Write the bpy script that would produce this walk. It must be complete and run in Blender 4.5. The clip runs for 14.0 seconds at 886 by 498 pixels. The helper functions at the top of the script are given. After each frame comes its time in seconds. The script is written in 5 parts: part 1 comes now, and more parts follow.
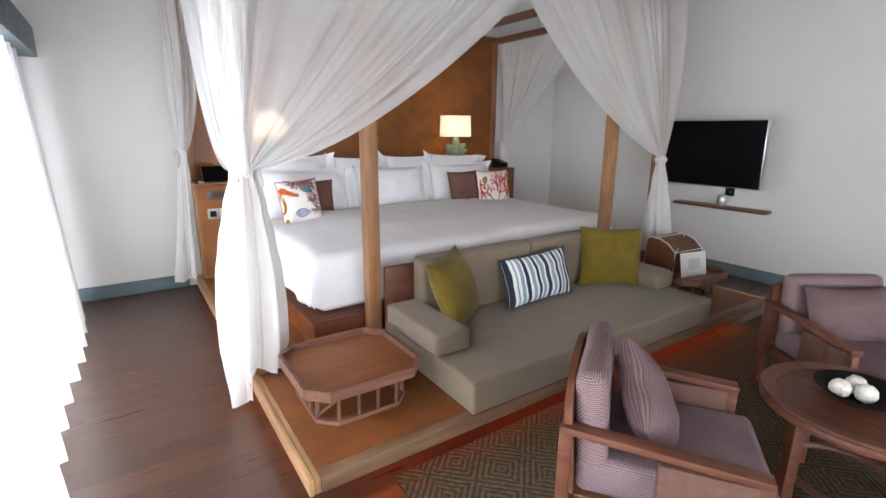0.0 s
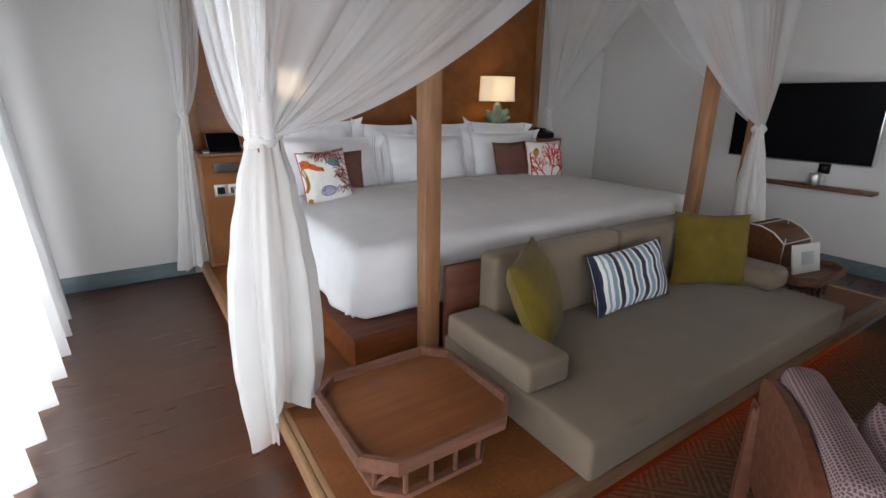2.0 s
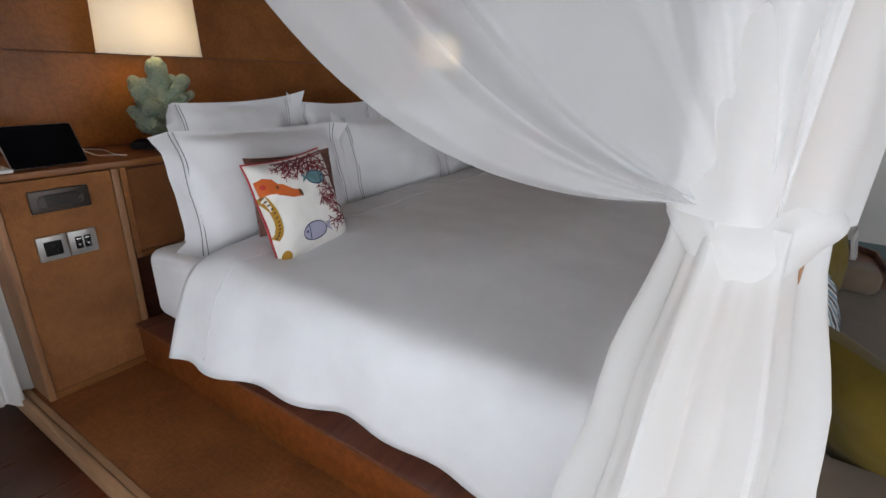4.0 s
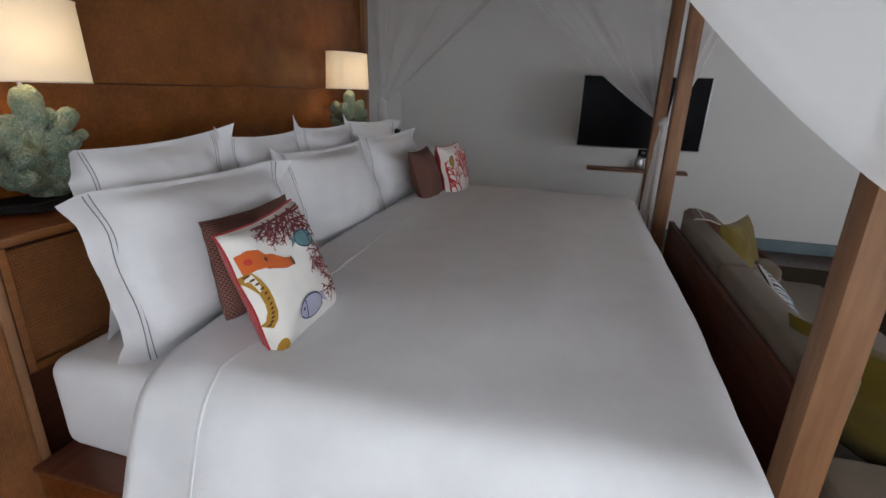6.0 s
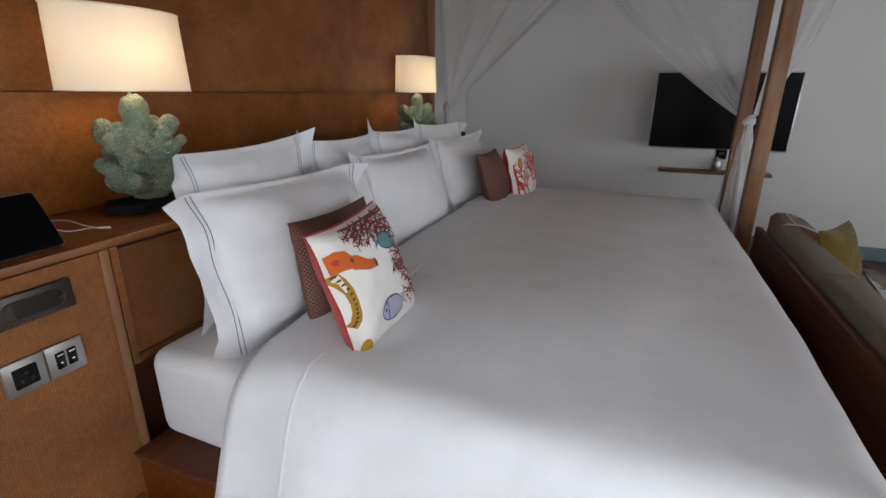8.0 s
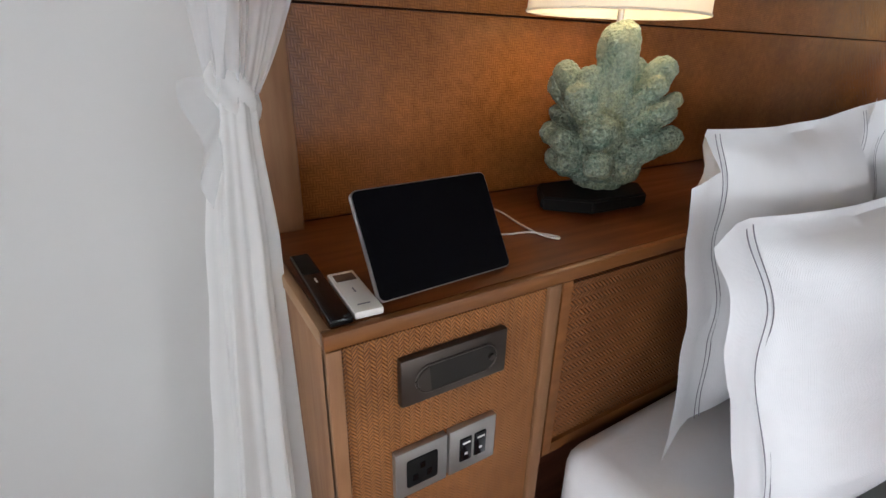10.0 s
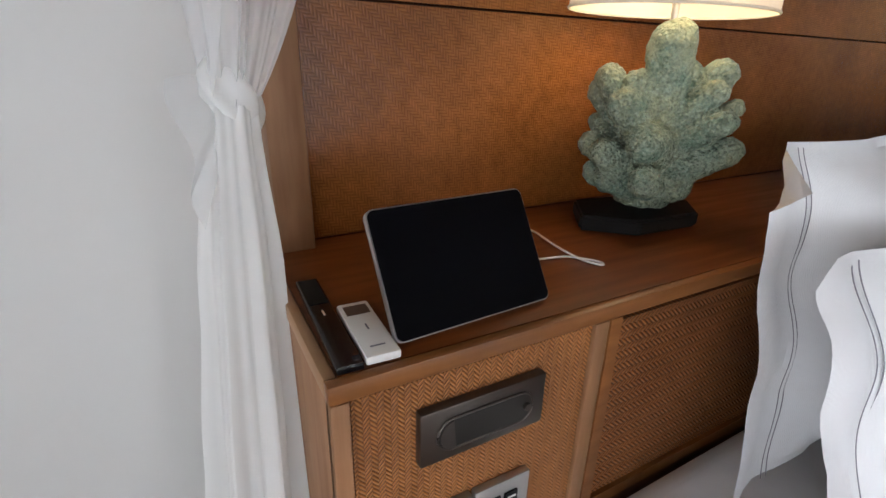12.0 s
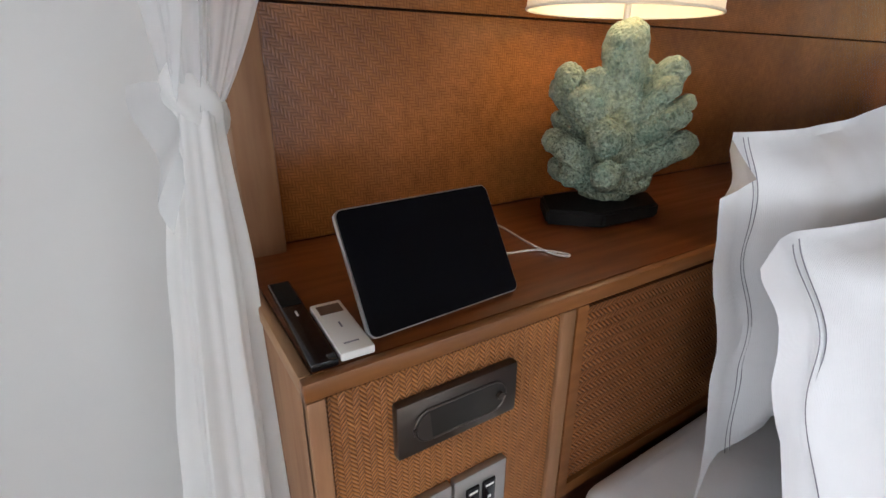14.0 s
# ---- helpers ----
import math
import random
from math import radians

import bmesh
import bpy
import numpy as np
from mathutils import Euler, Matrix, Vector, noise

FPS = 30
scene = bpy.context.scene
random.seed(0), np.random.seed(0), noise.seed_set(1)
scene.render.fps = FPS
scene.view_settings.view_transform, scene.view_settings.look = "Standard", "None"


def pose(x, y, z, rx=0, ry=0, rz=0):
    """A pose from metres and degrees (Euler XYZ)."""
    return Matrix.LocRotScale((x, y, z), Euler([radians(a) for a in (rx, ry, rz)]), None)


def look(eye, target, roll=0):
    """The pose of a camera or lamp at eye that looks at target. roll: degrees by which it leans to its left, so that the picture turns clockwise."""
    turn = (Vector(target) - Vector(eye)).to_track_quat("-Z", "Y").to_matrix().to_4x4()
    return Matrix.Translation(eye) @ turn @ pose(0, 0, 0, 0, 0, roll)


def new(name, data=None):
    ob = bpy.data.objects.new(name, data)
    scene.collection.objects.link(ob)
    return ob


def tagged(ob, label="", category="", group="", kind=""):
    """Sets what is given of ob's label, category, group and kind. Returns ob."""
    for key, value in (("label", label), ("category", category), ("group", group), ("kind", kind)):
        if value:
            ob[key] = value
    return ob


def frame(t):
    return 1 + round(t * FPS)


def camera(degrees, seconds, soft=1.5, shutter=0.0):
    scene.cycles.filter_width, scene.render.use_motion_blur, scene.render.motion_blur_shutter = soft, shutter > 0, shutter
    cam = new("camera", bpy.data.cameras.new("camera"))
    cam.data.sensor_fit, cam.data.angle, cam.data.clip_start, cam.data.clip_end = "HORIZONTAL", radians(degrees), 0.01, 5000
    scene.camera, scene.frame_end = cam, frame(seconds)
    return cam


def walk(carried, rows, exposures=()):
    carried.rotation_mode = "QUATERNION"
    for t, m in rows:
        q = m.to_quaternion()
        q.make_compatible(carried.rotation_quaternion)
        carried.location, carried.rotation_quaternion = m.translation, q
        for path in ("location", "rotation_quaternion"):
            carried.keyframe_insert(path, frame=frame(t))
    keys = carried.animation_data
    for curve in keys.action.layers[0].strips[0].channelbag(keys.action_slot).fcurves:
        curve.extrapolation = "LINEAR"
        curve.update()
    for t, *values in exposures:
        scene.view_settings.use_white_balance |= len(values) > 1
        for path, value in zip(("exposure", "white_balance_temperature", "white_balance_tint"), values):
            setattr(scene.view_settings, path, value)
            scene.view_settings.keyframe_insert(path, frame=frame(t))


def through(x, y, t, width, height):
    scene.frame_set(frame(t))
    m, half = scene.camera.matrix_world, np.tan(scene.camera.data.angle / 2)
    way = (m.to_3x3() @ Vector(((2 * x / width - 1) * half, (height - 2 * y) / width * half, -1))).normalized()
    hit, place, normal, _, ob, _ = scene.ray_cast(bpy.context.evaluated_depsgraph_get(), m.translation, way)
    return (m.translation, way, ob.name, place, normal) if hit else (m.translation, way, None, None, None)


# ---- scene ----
cam = camera(85.9, 14.0)

PATH = [
    (0, (0.103, 0.704, 1.407), (1.186, 2.313, 0.919), 0.4),
    (0.5, (0.18, 0.688, 1.414), (1.141, 2.388, 0.985), -0.5),
    (1, (0.209, 0.728, 1.389), (1.145, 2.423, 0.889), -1.4),
    (1.5, (0.153, 1.024, 1.388), (1.16, 2.666, 0.848), -0.1),
    (2, (0.191, 1.414, 1.338), (1.24, 3.008, 0.739), 0.8),
    (2.5, (0.18, 1.846, 1.326), (1.259, 3.406, 0.69), 2.2),
    (3, (0.124, 2.302, 1.293), (1.342, 3.747, 0.637), 2.6),
    (5.5, (0.198, 3.709, 1.331), (2.024, 4.162, 0.654), 1.9),
    (6, (0.172, 3.695, 1.345), (2.009, 4.166, 0.71), 1.9),
    (6.5, (0.177, 3.696, 1.337), (2.004, 4.215, 0.711), 1.5),
    (7, (0.182, 3.712, 1.337), (1.993, 4.279, 0.706), 1.0),
    (7.5, (0.181, 3.721, 1.34), (1.989, 4.302, 0.711), 0.9),
    (8, (0.169, 3.774, 1.338), (1.939, 4.462, 0.709), 0.6),
    (8.5, (0.174, 3.943, 1.307), (1.812, 4.875, 0.637), -0.0),
    (9, (0.316, 4.216, 1.286), (1.518, 5.612, 0.508), -1.1),
    (11.5, (0.491, 4.644, 1.246), (1.386, 6.263, 0.485), 1.8),
    (12, (0.492, 4.64, 1.247), (1.395, 6.265, 0.51), 1.4),
    (12.5, (0.494, 4.638, 1.245), (1.403, 6.263, 0.515), 0.7),
    (13, (0.502, 4.637, 1.241), (1.416, 6.262, 0.517), 0.6),
    (13.5, (0.503, 4.629, 1.239), (1.461, 6.224, 0.506), 0.4),
    (14, (0.49, 4.622, 1.245), (1.484, 6.199, 0.521), 0.2),
]
EXPOSURES = [(0, 0.11), (0.5, -0.05), (1, -0.14), (1.5, -0.36), (2, -0.62), (2.5, -0.83), (3, -0.93), (5.5, -1.00), (6.5, -0.89), (7.5, -0.84), (8, -0.78), (8.5, -0.67), (9, -0.50), (11.5, -0.32), (14, -0.33)]
walk(cam, [(t, look(eye, target, roll)) for t, eye, target, roll in PATH], EXPOSURES)

# ---- light ----

world = bpy.data.worlds.new("daylight_sky")
scene.world = world
world.use_nodes = True
wn = world.node_tree
sky = wn.nodes.new("ShaderNodeTexSky")
sky.sky_type, sky.sun_disc = "NISHITA", False
sky.sun_elevation, sky.sun_rotation = radians(48), radians(-70)
wn.nodes["Background"].inputs[1].default_value = 0.12
wn.links.new(sky.outputs[0], wn.nodes["Background"].inputs[0])


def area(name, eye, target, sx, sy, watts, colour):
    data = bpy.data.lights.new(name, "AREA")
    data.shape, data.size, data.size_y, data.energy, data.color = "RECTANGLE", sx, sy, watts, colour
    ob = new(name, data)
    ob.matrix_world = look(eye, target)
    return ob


def bulb(name, at, watts, colour, radius=0.03):
    data = bpy.data.lights.new(name, "POINT")
    data.energy, data.color, data.shadow_soft_size = watts, colour, radius
    ob = new(name, data)
    ob.location = at
    return ob


# Daylight of the sky in the opening of the window wall, and an added fill lamp at the unseen south end of the room.
area("window_daylight", (-0.72, 1.54, 1.05), (5, 1.54, 0.55), 5.68, 1.95, 310, (0.90, 0.935, 1.0))
area("unseen_south_fill", (1.6, -2.68, 1.12), (1.6, 5, 1.05), 2.75, 2.1, 115, (0.90, 0.935, 1.0))
bulb("bed_lamp_bulb", (1.24, 5.222, 1.43), 3.4, (1.0, 0.76, 0.47), 0.06)
bulb("bed_lamp_bulb", (3.28, 5.19, 1.43), 3.4, (1.0, 0.76, 0.47), 0.06)


# ---- materials ----
def nodes_of(name, rough=0.6, metal=0.0, spec=0.5):
    m = bpy.data.materials.new(name)
    m.use_nodes = True
    t = m.node_tree
    b = t.nodes["Principled BSDF"]
    b.inputs["Roughness"].default_value = rough
    b.inputs["Metallic"].default_value = metal
    b.inputs["Specular IOR Level"].default_value = spec
    return m, t, b


def coords(t, scale=(1, 1, 1), turn=(0, 0, 0), shift=True):
    """Object coordinates, in metres, shifted for each object by its own random number."""
    c = t.nodes.new("ShaderNodeTexCoord")
    mp = t.nodes.new("ShaderNodeMapping")
    mp.inputs["Scale"].default_value = scale
    mp.inputs["Rotation"].default_value = [radians(a) for a in turn]
    t.links.new(c.outputs["Object"], mp.inputs["Vector"])
    if shift:
        info = t.nodes.new("ShaderNodeObjectInfo")
        mul = t.nodes.new("ShaderNodeMath")
        mul.operation = "MULTIPLY"
        mul.inputs[1].default_value = 7.3
        t.links.new(info.outputs["Random"], mul.inputs[0])
        t.links.new(mul.outputs[0], mp.inputs["Location"])
    return mp.outputs[0]


def noise_of(t, vec, scale, detail=4, rough=0.55):
    n = t.nodes.new("ShaderNodeTexNoise")
    n.inputs["Scale"].default_value, n.inputs["Detail"].default_value, n.inputs["Roughness"].default_value = scale, detail, rough
    t.links.new(vec, n.inputs["Vector"])
    return n.outputs["Fac"]


def ramp(t, fac, stops):
    r = t.nodes.new("ShaderNodeValToRGB")
    while len(r.color_ramp.elements) < len(stops):
        r.color_ramp.elements.new(0.5)
    for e, (p, c) in zip(r.color_ramp.elements, stops):
        e.position, e.color = p, (*c, 1)
    t.links.new(fac, r.inputs[0])
    return r.outputs[0]


def blend(t, a, b, fac, mode="MIX"):
    m = t.nodes.new("ShaderNodeMix")
    m.data_type, m.blend_type = "RGBA", mode
    for sock, v in ((m.inputs[6], a), (m.inputs[7], b), (m.inputs[0], fac)):
        if isinstance(v, (tuple, list)):
            sock.default_value = (*v, 1)
        elif isinstance(v, (int, float)):
            sock.default_value = v
        else:
            t.links.new(v, sock)
    return m.outputs[2]


def bump(t, b, height, strength, dist=0.004, onto=None):
    n = t.nodes.new("ShaderNodeBump")
    n.inputs["Strength"].default_value, n.inputs["Distance"].default_value = strength, dist
    t.links.new(height, n.inputs["Height"])
    if onto is not None:
        t.links.new(onto, n.inputs["Normal"])
    t.links.new(n.outputs[0], b.inputs["Normal"])
    return n.outputs[0]


def calc(t, op, a, b=0.0):
    m = t.nodes.new("ShaderNodeMath")
    m.operation = op
    for s, v in zip(m.inputs, (a, b)):
        if isinstance(v, (int, float)):
            s.default_value = v
        else:
            t.links.new(v, s)
    return m.outputs[0]


def wood(name, dark, light, rough=0.4, along="x", spread=0.0, spec=0.4, relief=0.12):
    """Grain runs along one axis; spread: how far pieces differ in tone."""
    m, t, b = nodes_of(name, rough, spec=spec)
    s = {"x": (1.2, 14, 14), "y": (14, 1.2, 14), "z": (14, 14, 1.2)}[along]
    v = coords(t, s)
    grain = noise_of(t, v, 3.0, 6, 0.6)
    col = ramp(t, grain, [(0.3, dark), (0.7, light)])
    blotch = noise_of(t, coords(t), 2.2, 3)
    col = blend(t, col, ramp(t, blotch, [(0.3, (0.72, 0.70, 0.68)), (0.7, (1.12, 1.1, 1.08))]), 1.0, "MULTIPLY")
    if spread:
        info = t.nodes.new("ShaderNodeObjectInfo")
        tone = ramp(t, info.outputs["Random"], [(0.0, (1 - spread,) * 3), (1.0, (1 + spread,) * 3)])
        col = blend(t, col, tone, 1.0, "MULTIPLY")
    t.links.new(col, b.inputs["Base Color"])
    t.links.new(ramp(t, grain, [(0.2, (rough + 0.12,) * 3), (0.8, (rough - 0.05,) * 3)]), b.inputs["Roughness"])
    bump(t, b, grain, relief, 0.002)
    return m


def weave(name, dark, light, pitch=0.011, rough=0.55, axes="xz", strength=0.7, turn=0.0):
    """Herringbone rattan weave in two axes of the object."""
    m, t, b = nodes_of(name, rough, spec=0.35)
    sep = t.nodes.new("ShaderNodeSeparateXYZ")
    t.links.new(coords(t, turn=(0, turn, 0), shift=False), sep.inputs[0])
    pick = {"x": sep.outputs[0], "y": sep.outputs[1], "z": sep.outputs[2]}
    a, c = pick[axes[0]], pick[axes[1]]
    ca = calc(t, "DIVIDE", a, pitch)
    cell = calc(t, "FLOOR", ca)
    odd = calc(t, "PINGPONG", cell, 1.0)
    way = calc(t, "SUBTRACT", calc(t, "MULTIPLY", odd, 2.0), 1.0)
    fr = calc(t, "FRACT", ca)
    slant = calc(t, "ADD", calc(t, "DIVIDE", c, pitch * 0.8), calc(t, "MULTIPLY", calc(t, "MULTIPLY", fr, 1.35), way))
    strand = calc(t, "PINGPONG", slant, 0.5)
    edge = calc(t, "PINGPONG", fr, 0.5)
    rib = calc(t, "ADD", 0.6, calc(t, "MULTIPLY", calc(t, "POWER", calc(t, "MULTIPLY", edge, 2.0), 0.5), 0.4))
    h = calc(t, "MULTIPLY", calc(t, "POWER", calc(t, "MULTIPLY", strand, 2.0), 0.6), rib)
    big = noise_of(t, coords(t), 5.0, 4)
    fine = noise_of(t, coords(t), 60.0, 2)
    col = ramp(t, h, [(0.15, dark), (0.75, light)])
    col = blend(t, col, ramp(t, big, [(0.3, (0.74, 0.70, 0.66)), (0.7, (1.15, 1.12, 1.08))]), 1.0, "MULTIPLY")
    col = blend(t, col, ramp(t, fine, [(0.3, (0.85, 0.83, 0.8)), (0.7, (1.1, 1.1, 1.08))]), 1.0, "MULTIPLY")
    t.links.new(col, b.inputs["Base Color"])
    bump(t, b, h, strength, 0.002)
    return m


def plain(name, colour, rough=0.6, metal=0.0, var=0.08, scale=6.0, grain=0.0, grain_scale=300.0, spec=0.5):
    m, t, b = nodes_of(name, rough, metal, spec)
    n = noise_of(t, coords(t), scale, 4)
    lo, hi = tuple(c * (1 - var) for c in colour), tuple(min(1, c * (1 + var)) for c in colour)
    t.links.new(ramp(t, n, [(0.3, lo), (0.7, hi)]), b.inputs["Base Color"])
    if grain:
        bump(t, b, noise_of(t, coords(t), grain_scale, 3), grain, 0.002)
    return m


def cloth(name, colour, pitch=0.0025, var=0.06, rough=0.9, strength=0.4, sheen=0.2):
    """Woven cloth: fine thread relief and soft uneven tone."""
    m, t, b = nodes_of(name, rough, spec=0.2)
    b.inputs["Sheen Weight"].default_value = sheen
    w1, w2 = t.nodes.new("ShaderNodeTexWave"), t.nodes.new("ShaderNodeTexWave")
    for w, d in ((w1, "X"), (w2, "Z")):
        w.bands_direction = d
        w.inputs["Scale"].default_value = 0.314 / pitch
        w.inputs["Distortion"].default_value = 0.6
        t.links.new(coords(t), w.inputs["Vector"])
    thread = calc(t, "ADD", w1.outputs["Fac"], w2.outputs["Fac"])
    n = noise_of(t, coords(t), 9.0, 5)
    lo, hi = tuple(c * (1 - var) for c in colour), tuple(min(1, c * (1 + var)) for c in colour)
    t.links.new(ramp(t, n, [(0.3, lo), (0.7, hi)]), b.inputs["Base Color"])
    nb = bump(t, b, thread, strength, 0.0006)
    bump(t, b, noise_of(t, coords(t), 14.0, 3), 0.25, 0.006, nb)
    return m


def dotted(name, ground, dots, pitch, rough=0.9):
    """Small offset dots on a woven ground."""
    m, t, b = nodes_of(name, rough, spec=0.2)
    c = t.nodes.new("ShaderNodeTexCoord")
    br = t.nodes.new("ShaderNodeTexBrick")
    br.inputs["Color1"].default_value = br.inputs["Color2"].default_value = (*dots, 1)
    br.inputs["Mortar"].default_value = (*ground, 1)
    br.inputs["Scale"].default_value = 1.0
    br.inputs["Brick Width"].default_value, br.inputs["Row Height"].default_value = pitch * 1.3, pitch
    br.inputs["Mortar Size"].default_value, br.inputs["Mortar Smooth"].default_value = pitch * 0.24, 0.4
    t.links.new(c.outputs["UV"], br.inputs["Vector"])
    n = noise_of(t, coords(t), 8.0, 4)
    col = blend(t, br.outputs["Color"], ramp(t, n, [(0.3, (0.85,) * 3), (0.7, (1.1,) * 3)]), 1.0, "MULTIPLY")
    t.links.new(col, b.inputs["Base Color"])
    bump(t, b, br.outputs["Fac"], 0.5, 0.001)
    return m


def sheer(name, colour, clear, through, weave_scale=900.0):
    """Thin voile: part of the light passes straight, part is scattered through."""
    m = bpy.data.materials.new(name)
    m.use_nodes = True
    t = m.node_tree
    t.nodes.remove(t.nodes["Principled BSDF"])
    dif, tra, gap = (t.nodes.new("ShaderNodeBsdf" + k) for k in ("Diffuse", "Translucent", "Transparent"))
    n = noise_of(t, coords(t), 3.0, 3)
    col = ramp(t, n, [(0.3, tuple(c * 0.94 for c in colour)), (0.7, colour)])
    t.links.new(col, dif.inputs[0])
    t.links.new(col, tra.inputs[0])
    m1, m2 = t.nodes.new("ShaderNodeMixShader"), t.nodes.new("ShaderNodeMixShader")
    m1.inputs[0].default_value, m2.inputs[0].default_value = through, clear
    t.links.new(dif.outputs[0], m1.inputs[1])
    t.links.new(tra.outputs[0], m1.inputs[2])
    t.links.new(m1.outputs[0], m2.inputs[1])
    t.links.new(gap.outputs[0], m2.inputs[2])
    t.links.new(m2.outputs[0], t.nodes["Material Output"].inputs[0])
    return m


def glowing(name, colour, strength):
    m, t, b = nodes_of(name, 0.5)
    b.inputs["Base Color"].default_value = (*colour, 1)
    b.inputs["Emission Color"].default_value = (*colour, 1)
    b.inputs["Emission Strength"].default_value = strength
    return m


WALL = plain("white_plaster", (0.69, 0.685, 0.67), 0.85, var=0.025, scale=1.6, grain=0.12, grain_scale=55.0, spec=0.2)
# Ceiling stays out of view; its dark wood tone is chosen to cut bounce.
CEIL = wood("dark_unseen_ceiling", (0.16, 0.09, 0.05), (0.26, 0.16, 0.09), 0.6, "y")
BLUE = wood("blue_grey_painted_wood", (0.13, 0.19, 0.22), (0.17, 0.24, 0.27), 0.5)
FLOORWOOD = wood("brown_floorboard", (0.066, 0.0265, 0.0145), (0.086, 0.036, 0.0195), 0.28, "x", 0.14, 0.66, 0.01)
OAK = wood("honey_oak", (0.165, 0.059, 0.015), (0.255, 0.099, 0.029), 0.36, "x")
OAKZ = wood("honey_oak_upright", (0.22, 0.103, 0.046), (0.32, 0.165, 0.08), 0.45, "z")
OAKY = wood("honey_oak_lengthways", (0.30, 0.165, 0.08), (0.43, 0.255, 0.135), 0.45, "y")
OAKPALE = wood("pale_weathered_oak", (0.12, 0.066, 0.036), (0.20, 0.12, 0.07), 0.42, "x")
BROWN = wood("brown_stained_wood", (0.12, 0.046, 0.02), (0.20, 0.085, 0.038), 0.38, "x")
REDWOOD = wood("dark_red_stained_wood", (0.085, 0.028, 0.016), (0.16, 0.055, 0.03), 0.35, "x")
CHAIRWOOD = wood("rosy_brown_wood", (0.10, 0.034, 0.018), (0.165, 0.061, 0.034), 0.45, "y")
TRAYWOOD = wood("greyed_rosewood", (0.13, 0.055, 0.036), (0.215, 0.105, 0.072), 0.42, "x")
WEAVE = weave("rattan_herringbone", (0.12, 0.040, 0.010), (0.39, 0.16, 0.050), 0.0076, strength=0.9)
WEAVE_MID = weave("rattan_slanting", (0.06, 0.018, 0.005), (0.33, 0.125, 0.036), 0.0105, axes="zx", strength=1.4)
WEAVE_HB = weave("headboard_weave", (0.170, 0.060, 0.0150), (0.265, 0.098, 0.0262), 0.0095, 0.25, "xz", 0.14, turn=45)
WEAVE_DECK = weave("deck_weave", (0.14, 0.046, 0.012), (0.25, 0.09, 0.026), 0.010, 0.5, "xy", 0.4)
TRAYTOP = wood("lacquered_tray_wood", (0.175, 0.060, 0.021), (0.235, 0.087, 0.032), 0.30, "x", relief=0.04)
LINEN = cloth("white_bed_linen", (0.80, 0.808, 0.828), 0.0016, 0.03, 0.85, 0.15, 0.1)
TAUPE = cloth("taupe_upholstery", (0.185, 0.143, 0.10), 0.003, 0.06, 0.95, 0.6)
OLIVE = cloth("olive_velvet", (0.125, 0.086, 0.008), 0.002, 0.2, 0.8, 0.3, 0.12)
WHITECLOTH = cloth("white_print_ground", (0.78, 0.76, 0.72), 0.002, 0.03, 0.9, 0.3)
REDCLOTH = cloth("red_cushion_edge", (0.42, 0.03, 0.035), 0.002, 0.08)
MAUVE = dotted("mauve_dotted_upholstery", (0.30, 0.215, 0.22), (0.10, 0.058, 0.063), 0.0072)
MAUVEFINE = dotted("mauve_fine_cushion_cloth", (0.20, 0.137, 0.143), (0.09, 0.052, 0.056), 0.0055)
MAUVECALM = dotted("mauve_fine_seat_cloth", (0.25, 0.185, 0.20), (0.125, 0.08, 0.092), 0.007)
BROWNDOT = dotted("brown_dotted_cloth", (0.24, 0.12, 0.095), (0.07, 0.03, 0.025), 0.0065)
VOILE = sheer("white_voile", (0.93, 0.93, 0.92), 0.10, 0.5)
VOILE_FINE = sheer("white_net", (0.93, 0.94, 0.95), 0.36, 0.56)
CURTAIN = sheer("white_curtain_voile", (0.90, 0.90, 0.89), 0.10, 0.46)
SHADE = sheer("cream_lampshade_linen", (0.90, 0.84, 0.73), 0.0, 0.30)
BLACK = plain("black_gloss", (0.006, 0.006, 0.008), 0.12, var=0.1)
BLACKMATT = plain("black_matt", (0.007, 0.0065, 0.0065), 0.7, var=0.2, grain=0.2, spec=0.2)
SILVER = plain("brushed_silver", (0.55, 0.55, 0.56), 0.32, 1.0, 0.05)
BRONZE = plain("dark_bronze_metal", (0.10, 0.085, 0.075), 0.38, 0.85, 0.1)
NICKEL = plain("satin_nickel_plate", (0.42, 0.41, 0.39), 0.38, 0.8, 0.06)
WHITEPLASTIC = plain("white_plastic", (0.72, 0.71, 0.68), 0.4, var=0.03)
SCREEN = plain("dark_screen_glass", (0.003, 0.003, 0.004), 0.28, var=0.1, spec=0.06)
AMBER = wood("amber_wood", (0.115, 0.029, 0.006), (0.205, 0.057, 0.012), 0.30, "x")
GREYLINE = plain("grey_embroidery", (0.20, 0.20, 0.235), 0.9, var=0.1)
LED = glowing("warm_led", (1.0, 0.17, 0.035), 12.0)
GLASS = bpy.data.materials.new("clear_glass")
GLASS.use_nodes = True
_b = GLASS.node_tree.nodes["Principled BSDF"]
_b.inputs["Transmission Weight"].default_value, _b.inputs["Roughness"].default_value, _b.inputs["IOR"].default_value = 1.0, 0.02, 1.45


